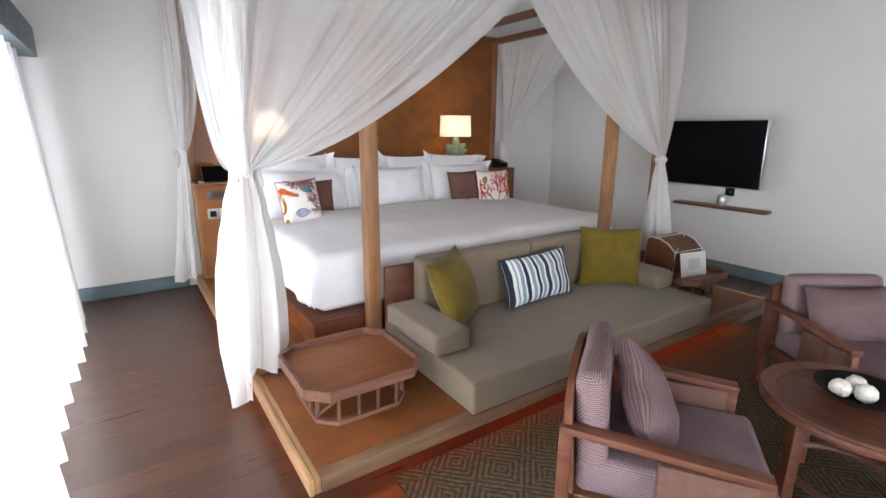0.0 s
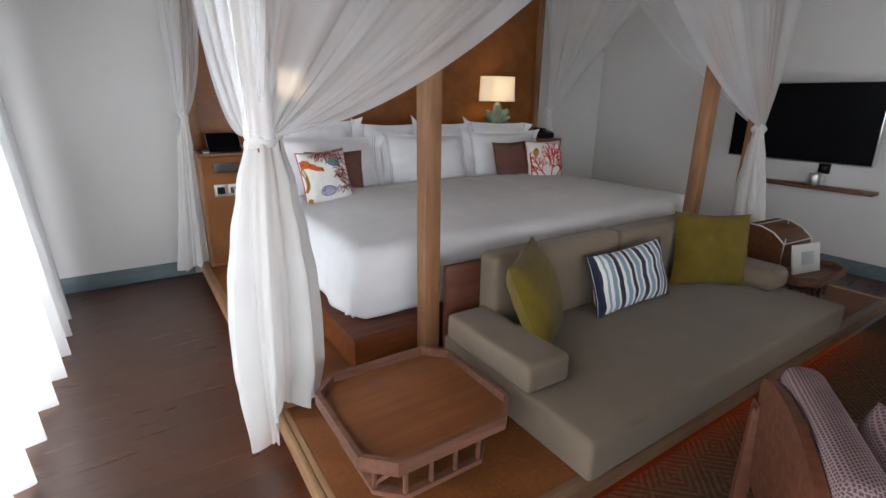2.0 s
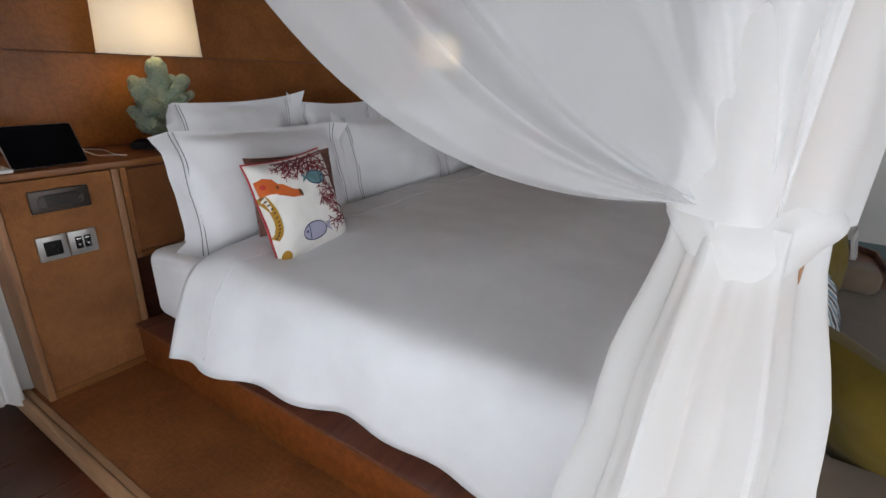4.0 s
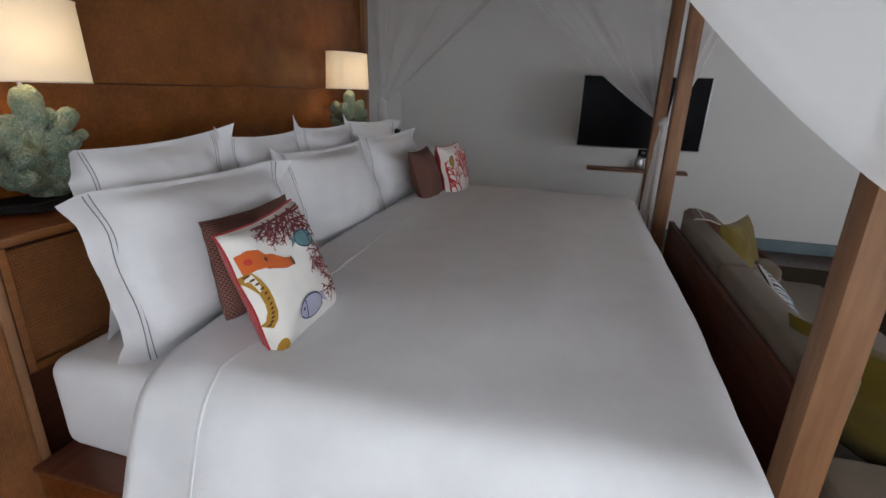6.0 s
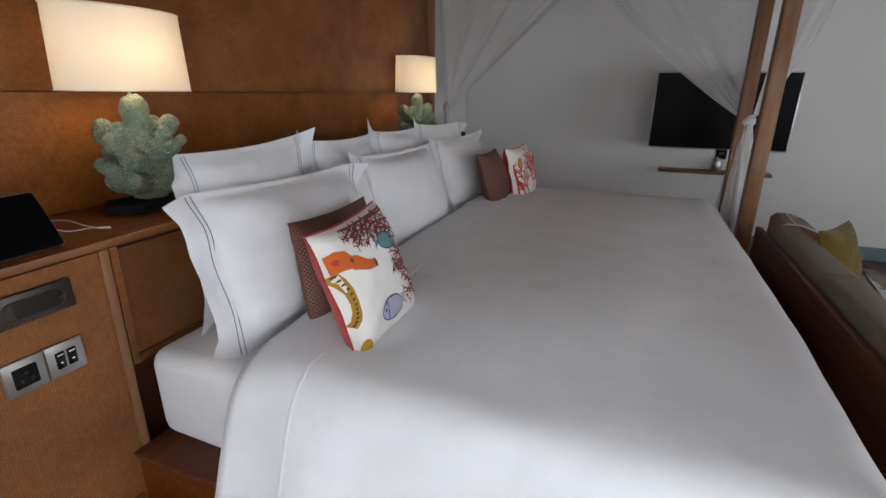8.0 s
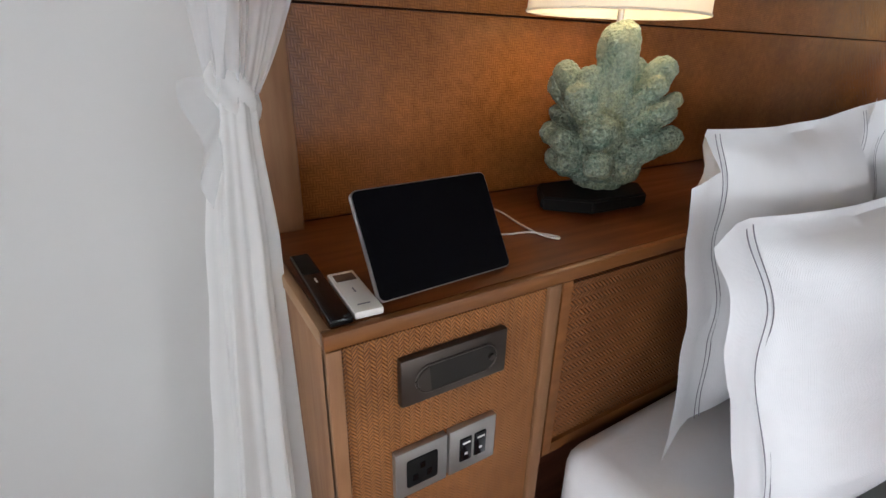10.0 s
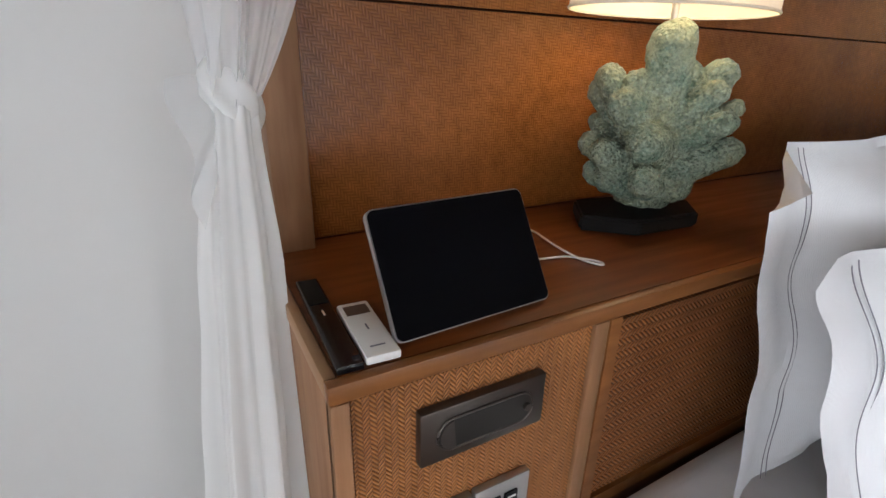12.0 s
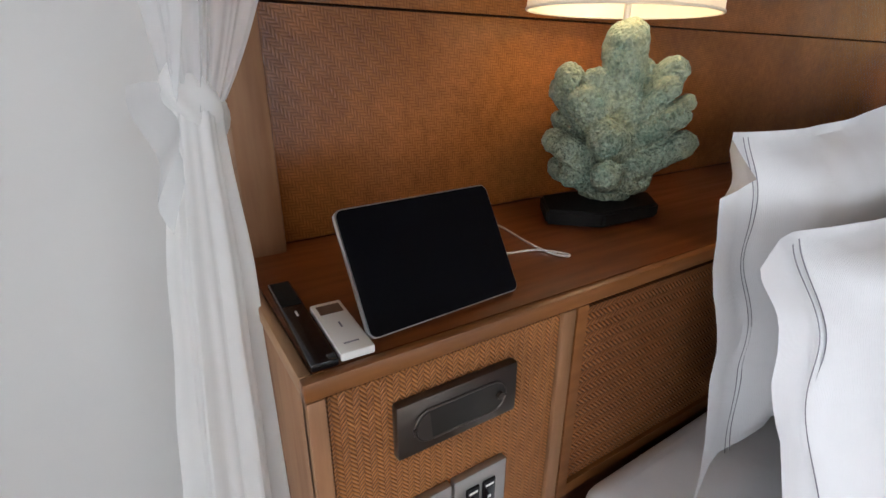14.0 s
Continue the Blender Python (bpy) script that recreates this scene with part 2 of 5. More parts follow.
def verdigris():
    m, t, b = nodes_of("verdigris_coral", 0.85, spec=0.25)
    n1, n2 = noise_of(t, coords(t), 210.0, 3, 0.6), noise_of(t, coords(t), 16.0, 5, 0.65)
    col = ramp(t, n1, [(0.34, (0.22, 0.26, 0.205)), (0.5, (0.27, 0.31, 0.245)), (0.68, (0.33, 0.365, 0.285))])
    tint = ramp(t, n2, [(0.3, (0.62, 0.82, 0.82)), (0.5, (0.95, 1.0, 0.98)), (0.7, (1.15, 1.08, 0.9))])
    t.links.new(blend(t, col, tint, 1.0, "MULTIPLY"), b.inputs["Base Color"])
    crust = t.nodes.new("ShaderNodeTexVoronoi")
    crust.inputs["Scale"].default_value = 150.0
    t.links.new(coords(t), crust.inputs["Vector"])
    soft = bump(t, b, n1, 0.8, 0.006)
    bump(t, b, calc(t, "SUBTRACT", 1.0, crust.outputs["Distance"]), 0.9, 0.006, soft)
    return m


CORAL = verdigris()


def rug_material():
    m, t, b = nodes_of("olive_woven_rug", 0.95, spec=0.1)
    c = t.nodes.new("ShaderNodeTexCoord")
    ck = t.nodes.new("ShaderNodeTexChecker")
    ck.inputs["Scale"].default_value = 7.0
    t.links.new(c.outputs["Object"], ck.inputs["Vector"])
    w1, w2 = t.nodes.new("ShaderNodeTexWave"), t.nodes.new("ShaderNodeTexWave")
    for w, turn in ((w1, 45), (w2, -45)):
        mp = t.nodes.new("ShaderNodeMapping")
        mp.inputs["Rotation"].default_value = (0, 0, radians(turn))
        t.links.new(c.outputs["Object"], mp.inputs["Vector"])
        t.links.new(mp.outputs[0], w.inputs["Vector"])
        w.inputs["Scale"].default_value, w.inputs["Distortion"].default_value = 13.0, 1.5
    f = blend(t, w1.outputs["Color"], w2.outputs["Color"], ck.outputs["Fac"])
    col = ramp(t, f, [(0.35, (0.060, 0.046, 0.029)), (0.65, (0.108, 0.085, 0.055))])
    n = noise_of(t, coords(t), 45.0, 4)
    col = blend(t, col, ramp(t, n, [(0.3, (0.65,) * 3), (0.7, (1.2,) * 3)]), 1.0, "MULTIPLY")
    t.links.new(col, b.inputs["Base Color"])
    bump(t, b, n, 0.6, 0.006)
    return m


RUG = rug_material()


# ---- builders ----
def link(name, bm, mat, smooth=40):
    me = bpy.data.meshes.new(name)
    bmesh.ops.recalc_face_normals(bm, faces=bm.faces)
    if smooth:
        for f in bm.faces:
            f.smooth = True
        for e in bm.edges:
            if len(e.link_faces) == 2 and e.calc_face_angle(0) > radians(smooth):
                e.smooth = False
    bm.to_mesh(me)
    bm.free()
    if mat:
        me.materials.append(mat)
    return new(name, me)


def part(name, bm, mat, parent, label="", smooth=40):
    """One mesh object under a thing, built in world coordinates or in those of the parent."""
    ob = link(name, bm, mat, smooth)
    ob.parent = parent
    if label:
        ob["label"] = label
    return ob


def thing(name, label, category, at=(0, 0, 0), turn=0.0, group="", kind=""):
    ob = new(name)
    ob.matrix_world = pose(*at, 0, 0, turn)
    ob.empty_display_size = 0.1
    return tagged(ob, label, category, group, kind)


def solo(name, bm, mat, label, category="", group="", kind="", smooth=40):
    return tagged(link(name, bm, mat, smooth), label, category, group, kind)


def box(bm, x0, x1, y0, y1, z0, z1, bevel=0.0, segs=2, m=None):
    r = bmesh.ops.create_cube(bm, size=1)
    vs = r["verts"]
    for v in vs:
        v.co = Vector(((x0 + x1) / 2 + v.co.x * (x1 - x0), (y0 + y1) / 2 + v.co.y * (y1 - y0), (z0 + z1) / 2 + v.co.z * (z1 - z0)))
    if m is not None:
        bmesh.ops.transform(bm, matrix=m, verts=vs)
    if bevel:
        es = list({e for v in vs for e in v.link_edges})
        bmesh.ops.bevel(bm, geom=es, offset=bevel, segments=segs, profile=0.5, affect="EDGES")
    return bm


def boxbm(*a, **k):
    return box(bmesh.new(), *a, **k)


def rod(bm, a, b, r, r2=None, n=12):
    a, b = Vector(a), Vector(b)
    q = (b - a).to_track_quat("Z", "Y").to_matrix().to_4x4()
    bmesh.ops.create_cone(bm, cap_ends=True, segments=n, radius1=r, radius2=r if r2 is None else r2, depth=(b - a).length,
                          matrix=Matrix.Translation((a + b) / 2) @ q)
    return bm


def lathe(bm, profile, n=32, sx=1.0, sy=1.0, m=Matrix()):
    """A turned shape: (radius, height) from below to above."""
    rings = [[bm.verts.new(m @ Vector((r * sx * np.cos(2 * np.pi * k / n), r * sy * np.sin(2 * np.pi * k / n), z))) for k in range(n)] for r, z in profile]
    for a, b in zip(rings, rings[1:]):
        for k in range(n):
            bm.faces.new((a[k], a[(k + 1) % n], b[(k + 1) % n], b[k]))
    for ring, flip in ((rings[0], True), (rings[-1], False)):
        if (ring[0].co - ring[n // 2].co).length > 1e-4:
            bm.faces.new(ring[::-1] if flip else ring)
    bmesh.ops.remove_doubles(bm, verts=bm.verts, dist=1e-5)
    return bm


def sheet(bm, fn, nu, nv, close_u=False):
    """A grid of fn(u, v), u and v from 0 to 1, with its own uv map."""
    uv = bm.loops.layers.uv.verify()
    cols = nu if close_u else nu + 1
    vs = [[bm.verts.new(fn(i / nu, j / nv)) for i in range(cols)] for j in range(nv + 1)]
    for j in range(nv):
        for i in range(nu):
            k = (i + 1) % cols
            f = bm.faces.new((vs[j][i], vs[j][k], vs[j + 1][k], vs[j + 1][i]))
            for l, (a, b) in zip(f.loops, ((i, j), (i + 1, j), (i + 1, j + 1), (i, j + 1))):
                l[uv].uv = (a / nu, b / nv)
    return bm


def tube(bm, pts, r, n=8, cyclic=False):
    """A round tube along points."""
    pts = [Vector(p) for p in pts]
    rings = []
    for i, p in enumerate(pts):
        a = pts[i - 1] if (i or cyclic) else p
        b = pts[(i + 1) % len(pts)] if (i + 1 < len(pts) or cyclic) else p
        d = (b - a).normalized()
        s = d.cross(Vector((0, 0, 1)))
        s = s.normalized() if s.length > 0.05 else d.cross(Vector((1, 0, 0))).normalized()
        w = d.cross(s)
        rad = r(i / max(1, len(pts) - 1)) if callable(r) else r
        rings.append([bm.verts.new(p + rad * (s * np.cos(2 * np.pi * k / n) + w * np.sin(2 * np.pi * k / n))) for k in range(n)])
    for a, b in (list(zip(rings, rings[1:])) + ([(rings[-1], rings[0])] if cyclic else [])):
        for k in range(n):
            bm.faces.new((a[k], a[(k + 1) % n], b[(k + 1) % n], b[k]))
    if not cyclic:
        bm.faces.new(rings[0][::-1])
        bm.faces.new(rings[-1])
    return bm


def prism(bm, outline, z0, z1, m=Matrix()):
    """A flat outline (x, y) raised from z0 to z1."""
    lo = [bm.verts.new(m @ Vector((x, y, z0))) for x, y in outline]
    hi = [bm.verts.new(m @ Vector((x, y, z1))) for x, y in outline]
    bm.faces.new(lo[::-1])
    bm.faces.new(hi)
    n = len(outline)
    for k in range(n):
        bm.faces.new((lo[k], lo[(k + 1) % n], hi[(k + 1) % n], hi[k]))
    return bm


def facing(at, normal, roll=0.0):
    """A pose whose z looks along normal and whose y is as upright as it can be."""
    n = Vector(normal).normalized()
    x = Vector((0, 0, 1)).cross(n).normalized()
    y = n.cross(x)
    m = Matrix((x, y, n)).transposed().to_4x4()
    return Matrix.Translation(at) @ m @ pose(0, 0, 0, 0, 0, roll)


# ---- setting ----
XW, XE, YS, YN, TOP = -0.45, 5.09, -2.4, 5.45, 3.05
floor = solo("floor", boxbm(XW - 0.2, XE + 0.2, YS - 0.2, YN + 0.2, -0.14, -0.012), REDWOOD, "dark brown wooden plank floor with worn satin finish", "floor", kind="structure")
solo("wall_north", boxbm(XW - 0.15, XE + 0.15, YN, YN + 0.15, -0.012, TOP), WALL, "white plastered wall behind the headboard", "wall", kind="structure")
solo("wall_east", boxbm(XE, XE + 0.15, YS, YN - 0.002, -0.012, TOP), WALL, "white plastered wall carrying the television", "wall", kind="structure")
# South wall, out of view; its opening is made up for the fill lamp.
bm = bmesh.new()
box(bm, XW - 0.15, 0.2, YS - 0.15, YS, -0.012, TOP)
box(bm, 4.0, XE + 0.15, YS - 0.15, YS, -0.012, TOP)
box(bm, 0.2, 4.0, YS - 0.15, YS, 2.2, TOP)
solo("wall_south", bm, WALL, "white plastered wall, out of view, round an added opening", "wall", kind="structure")
bm = bmesh.new()
box(bm, XW - 0.15, XW, YS, YN - 0.002, 2.03, TOP)
box(bm, XW - 0.15, XW, 5.08, YN - 0.002, -0.012, 2.03)
box(bm, XW - 0.15, XW, YS, -1.3, -0.012, 2.03)
solo("wall_west", bm, WALL, "white plastered wall above the wide window", "wall", kind="structure")
# Unseen; the dark tone only keeps bounced light down.
solo("ceiling", boxbm(XW - 0.15, XE + 0.15, YS - 0.15, YN + 0.15, TOP, TOP + 0.12), CEIL, "unseen ceiling, made dark brown to cut bounced light", "ceiling", kind="structure")
solo("ground", boxbm(-60, 60, -60, 60, -0.6, -0.16), plain("pale_terrace_stone", (0.45, 0.42, 0.38), 0.8, var=0.1, scale=0.6), "pale stone terrace outside the window", "ground", kind="structure")

win = thing("window_1", "wide sliding window behind white voile curtains", "window", kind="structure")
wf = bmesh.new()
for y in (-1.3, 0.28, 1.87, 3.46, 5.02):
    box(wf, XW - 0.12, XW - 0.04, y, y + 0.06, 0.0, 2.03)
box(wf, XW - 0.12, XW - 0.04, -1.3, 5.08, 1.97, 2.028)
box(wf, XW - 0.12, XW - 0.04, -1.3, 5.08, -0.01, 0.05)
part("window_frame", wf, BLUE, win)
for y in (-1.24, 0.34, 1.93, 3.52):
    g = part("pane", boxbm(XW - 0.085, XW - 0.079, y, y + 1.53, 0.05, 1.97), GLASS, win)
    g.visible_shadow = False

# Unseen doors, added to give the south fill lamp an opening.
doors = thing("added_south_window", "added glazed doors at the unseen south end", "window", kind="structure")
wf = bmesh.new()
for x in (0.2, 1.44, 2.70, 3.94):
    box(wf, x, x + 0.06, YS - 0.12, YS - 0.04, 0.0, 2.2)
box(wf, 0.2, 4.0, YS - 0.12, YS - 0.04, 2.14, 2.198)
part("window_frame", wf, BLUE, doors)
for x in (0.26, 1.50, 2.76):
    g = part("pane", boxbm(x, x + 1.18, YS - 0.085, YS - 0.079, 0.0, 2.14), GLASS, doors)
    g.visible_shadow = False

# Blue-grey baseboards, each with a rounded top edge.
solo("baseboard", boxbm(XW + 0.002, 0.50, YN - 0.02, YN - 0.001, 0.0, 0.115, bevel=0.006), BLUE, "blue-grey painted wooden baseboard", "baseboard", kind="structure")
solo("baseboard", boxbm(4.10, XE - 0.022, YN - 0.02, YN - 0.001, 0.0, 0.115, bevel=0.006), BLUE, "blue-grey painted wooden baseboard", "baseboard", kind="structure")
solo("baseboard", boxbm(XE - 0.02, XE - 0.001, YS + 0.01, YN - 0.003, 0.0, 0.115, bevel=0.006), BLUE, "blue-grey painted wooden baseboard", "baseboard", kind="structure")
solo("trim", boxbm(XW + 0.001, -0.282, YS + 0.01, 5.34, 1.885, 2.09, bevel=0.006), BLUE, "blue-grey painted curtain pelmet", "trim", kind="structure")


# ---- window curtain ----
def pleated(y0, y1, z0, z1, x_top, x_low, pitch, amp, seed):
    rnd = random.Random(seed)
    ph = [rnd.uniform(0, 6.28) for _ in range(4)]
    n = int((y1 - y0) / pitch * 12)

    def fn(u, v):
        y = y0 + (y1 - y0) * u
        w = y / pitch * 2 * np.pi + 0.7 * np.sin(y * 2.1 + ph[0])
        a = amp * (0.45 + 0.75 * v) * (1 + 0.3 * np.sin(y * 3.7 + ph[1]))
        x = x_top + (x_low - x_top) * v + a * np.sin(w) + 0.012 * np.sin(2 * w + ph[2]) * v
        return Vector((x, y + 0.02 * v * np.sin(w + 1.3), z1 + (z0 - z1) * v - 0.015 * v * np.sin(w)))
    return sheet(bmesh.new(), fn, n, 14)


wc = thing("window_curtain", "white voile curtain glowing with daylight, hung to the floor", "curtain")
part("curtain_cloth", pleated(-1.6, 1.8, 0.03, 1.95, -0.37, -0.33, 0.27, 0.05, 3), CURTAIN, wc)
part("curtain_cloth", pleated(1.78, 5.06, 0.03, 1.95, -0.37, -0.315, 0.27, 0.055, 5), CURTAIN, wc)

# ---- bed platform ----
PX0, PX1, PY0, PZ = 0.52, 4.08, 2.175, 0.17
plat = thing("bed_platform", "low raised wooden platform with woven deck and light wood edge", "platform")
part("deck", boxbm(PX0 + 0.045, PX1 - 0.045, PY0 + 0.05, 5.44, 0.11, PZ), WEAVE_DECK, plat, "tan woven mat deck")
part("front_edge", boxbm(PX0 + 0.046, PX1 - 0.046, PY0, PY0 + 0.049, 0.105, PZ + 0.004, bevel=0.004), OAKPALE, plat, "pale brown wood front edge")
for x0 in (PX0, PX1 - 0.044):
    part("side_edge", boxbm(x0, x0 + 0.02, PY0, 5.44, 0.105, PZ + 0.006, bevel=0.003), OAKY, plat, "light wood side edge")
    part("side_strip", boxbm(x0 + 0.022, x0 + 0.044, PY0, 5.44, 0.108, PZ + 0.003, bevel=0.003), OAKY, plat)
part("plinth", boxbm(PX0 + 0.10, PX1 - 0.10, PY0 + 0.14, 5.44, 0.0, 0.105), REDWOOD, plat, "recessed dark red plinth")
part("led_strip", boxbm(PX0 + 0.2, 3.72, PY0 + 0.06, PY0 + 0.07, 0.098, 0.1045), LED, plat, "glowing warm light strip")
part("led_strip", boxbm(PX0 + 0.085, PX0 + 0.095, PY0 + 0.3, 4.9, 0.088, 0.10), glowing("dim_warm_led", (1.0, 0.25, 0.06), 5.0), plat, "dim warm light strip")

part("led_end", boxbm(3.735, 3.755, PY0 + 0.052, PY0 + 0.062, 0.06, 0.1045), glowing("bright_warm_led", (1.0, 0.50, 0.16), 14.0), plat, "bright end of the light strip")

# ---- headboard and its cabinets ----
hb = thing("headboard", "tall honey-brown headboard panelled in woven matting", "headboard")
part("lower_panel", boxbm(0.655, 3.935, 5.385, 5.43, 0.97, 1.325), WEAVE_HB, hb)
part("upper_panel", boxbm(0.655, 3.935, 5.385, 5.43, 1.329, 2.40), WEAVE_HB, hb)
part("backing", boxbm(0.66, 3.93, 5.431, 5.446, 0.17, 2.39), REDWOOD, hb)
for x in (0.60, 3.935):
    part("side_board", boxbm(x, x + 0.055, 5.345, 5.445, 0.17, 2.40, bevel=0.003), OAKZ, hb, "light brown side board")
part("top_rail", boxbm(0.60, 3.99, 5.345, 5.445, 2.402, 2.45, bevel=0.003), OAK, hb)


def plate(parent, x, z, kind):
    """A square wall plate with a dark socket or two dark rockers."""
    p = part("switch_plate" if kind == "switch" else "socket_plate", boxbm(x, x + 0.083, 4.992, 5.0035, z, z + 0.083, bevel=0.002), NICKEL, parent, "satin nickel plate with dark inserts")
    if kind == "switch":
        for i in (0, 1):
            part("rocker", boxbm(x + 0.017 + i * 0.026, x + 0.038 + i * 0.026, 4.989, 4.9935, z + 0.02, z + 0.063, bevel=0.002), BLACK, p)
            part("mark", boxbm(x + 0.021 + i * 0.026, x + 0.034 + i * 0.026, 4.9882, 4.9892, z + 0.054, z + 0.057), WHITEPLASTIC, p)
            part("mark", boxbm(x + 0.025 + i * 0.026, x + 0.030 + i * 0.026, 4.9882, 4.9892, z + 0.033, z + 0.037), WHITEPLASTIC, p)
    else:
        part("socket", boxbm(x + 0.017, x + 0.066, 4.990, 4.9935, z + 0.017, z + 0.066, bevel=0.003), BLACKMATT, p)
        for dx, dz in ((0.037, 0.046), (0.026, 0.028), (0.048, 0.028)):
            part("pin_hole", boxbm(x + dx, x + dx + 0.008, 4.989, 4.9905, z + dz, z + dz + 0.010), BLACK, p)


def cabinet(x0, x1, plates, label):
    c = thing("bedside_cabinet", label, "cabinet", group="bedside cabinets")
    part("side_panel", boxbm(x0, x0 + 0.016, 5.006, 5.298, PZ, 0.945, bevel=0.002), OAKZ, c)
    part("side_panel", boxbm(x1 - 0.016, x1, 5.006, 5.298, PZ, 0.945, bevel=0.002), OAKZ, c)
    part("front_panel", boxbm(x0 + 0.021, x1 - 0.026, 5.004, 5.02, PZ + 0.028, 0.941), WEAVE, c, "woven rattan front")
    part("stile", boxbm(x0, x0 + 0.019, 4.999, 5.018, PZ, 0.944, bevel=0.002), OAKZ, c)
    part("stile", boxbm(x1 - 0.024, x1, 4.999, 5.018, PZ, 0.944, bevel=0.002), OAKZ, c)
    part("rail", boxbm(x0 + 0.02, x1 - 0.025, 4.999, 5.018, PZ, PZ + 0.026, bevel=0.002), OAK, c)
    if plates:
        plate(c, 0.655, 0.673, "socket")
        plate(c, 0.742, 0.673, "switch")
        p = part("reading_light_panel", boxbm(0.665, 0.832, 4.990, 5.0035, 0.834, 0.906, bevel=0.003), BRONZE, c, "dark bronze recessed light panel")
        slot = []
        for k in range(32):
            a = 2 * np.pi * k / 32
            slot.append(((0.043 if np.cos(a) > 0 else -0.043) + 0.021 * np.cos(a), 0.021 * np.sin(a)))
        part("recess", prism(bmesh.new(), slot, 0, 0.0016, facing((0.749, 4.9897, 0.870), (0, -1, 0))), plain("deep_bronze", (0.045, 0.04, 0.036), 0.3, 0.8), p)
        rim = [facing((0.749, 4.9885, 0.870), (0, -1, 0)) @ Vector((x, y, 0)) for x, y in slot]
        part("rim", tube(bmesh.new(), rim, 0.0016, 6, True), BRONZE, p)
        flap = [(x * 0.97, y * 0.94) for x, y in slot if x < -0.01]
        part("flap", prism(bmesh.new(), flap, 0.0018, 0.0038, facing((0.749, 4.9897, 0.870), (0, -1, 0))), BRONZE, p)
        part("button", rod(bmesh.new(), (0.803, 4.9885, 0.870), (0.803, 4.984, 0.870), 0.005), BRONZE, p)
    return c


cabinet(0.576, 0.938, True, "honey-brown bedside cabinet with rattan front, sockets and switches")
cabinet(3.652, 4.014, False, "honey-brown bedside cabinet with rattan front beside the bed")
mid = thing("headboard_shelf", "honey-brown shelf unit with rattan panels behind the pillows", "shelf")
part("back_panel", boxbm(0.940, 3.650, 5.10, 5.298, PZ, 0.60), REDWOOD, mid, "dark red recessed panel")
for x0, x1 in ((0.942, 1.60), (1.62, 2.285), (2.305, 2.97), (2.99, 3.648)):
    part("front_panel", boxbm(x0 + 0.022, x1 - 0.022, 5.006, 5.02, 0.625, 0.935), WEAVE_MID, mid, "woven rattan panel")
    f = bmesh.new()
    box(f, x0, x0 + 0.02, 5.0, 5.02, 0.60, 0.944)
    box(f, x1 - 0.02, x1, 5.0, 5.02, 0.60, 0.944)
    box(f, x0 + 0.0205, x1 - 0.0205, 5.0, 5.02, 0.60, 0.622)
    part("panel_frame", f, OAK, mid)
part("carcass", boxbm(0.943, 3.647, 5.022, 5.298, 0.602, 0.943), REDWOOD, mid)
ctop = thing("cabinet_top", "amber-brown wooden top running along the headboard", "worktop")
part("board", boxbm(0.588, 4.002, 5.012, 5.384, 0.946, 0.9675), AMBER, ctop)
part("front_edging", boxbm(0.574, 4.016, 4.997, 5.0115, 0.946, 0.968, bevel=0.003), OAK, ctop, "honey wood front edging")
for x in (0.574, 4.0025):
    part("side_edging", boxbm(x, x + 0.0135, 5.012, 5.344, 0.946, 0.968, bevel=0.003), OAKY, ctop, "honey wood side edging")

# ---- bed ----
BX0, BX1, BY0, BY1 = 0.896, 3.645, 3.180, 5.0
bed = thing("bed", "very wide made bed with white linen on a red-brown box base", "bed")
part("base", boxbm(BX0, BX1, BY0, BY1, PZ, 0.33, bevel=0.003), AMBER, bed)
part("base_top", boxbm(BX0 - 0.012, BX1 + 0.012, BY0 - 0.012, BY1 - 0.003, 0.3305, 0.346, bevel=0.003), REDWOOD, bed, "dark red base top")


def rounded_slab(x0, x1, y0, y1, z0, z1, r, seed, wob=0.006):
    """A soft slab with rounded sides and small dents."""
    off = Vector((seed * 3.1, seed * 1.7, 0))
    bm = boxbm(x0, x1, y0, y1, z0, z1, bevel=r, segs=5)
    bmesh.ops.subdivide_edges(bm, edges=[e for e in bm.edges if e.calc_length() > 0.25], cuts=7, use_grid_fill=True)
    for v in bm.verts:
        n = noise.noise_vector(v.co * 3.1 + off)
        v.co += n * wob
    return bm


part("mattress", rounded_slab(0.965, 3.60, 3.27, 4.99, 0.347, 0.635, 0.05, 2), LINEN, bed, "white sheeted mattress")


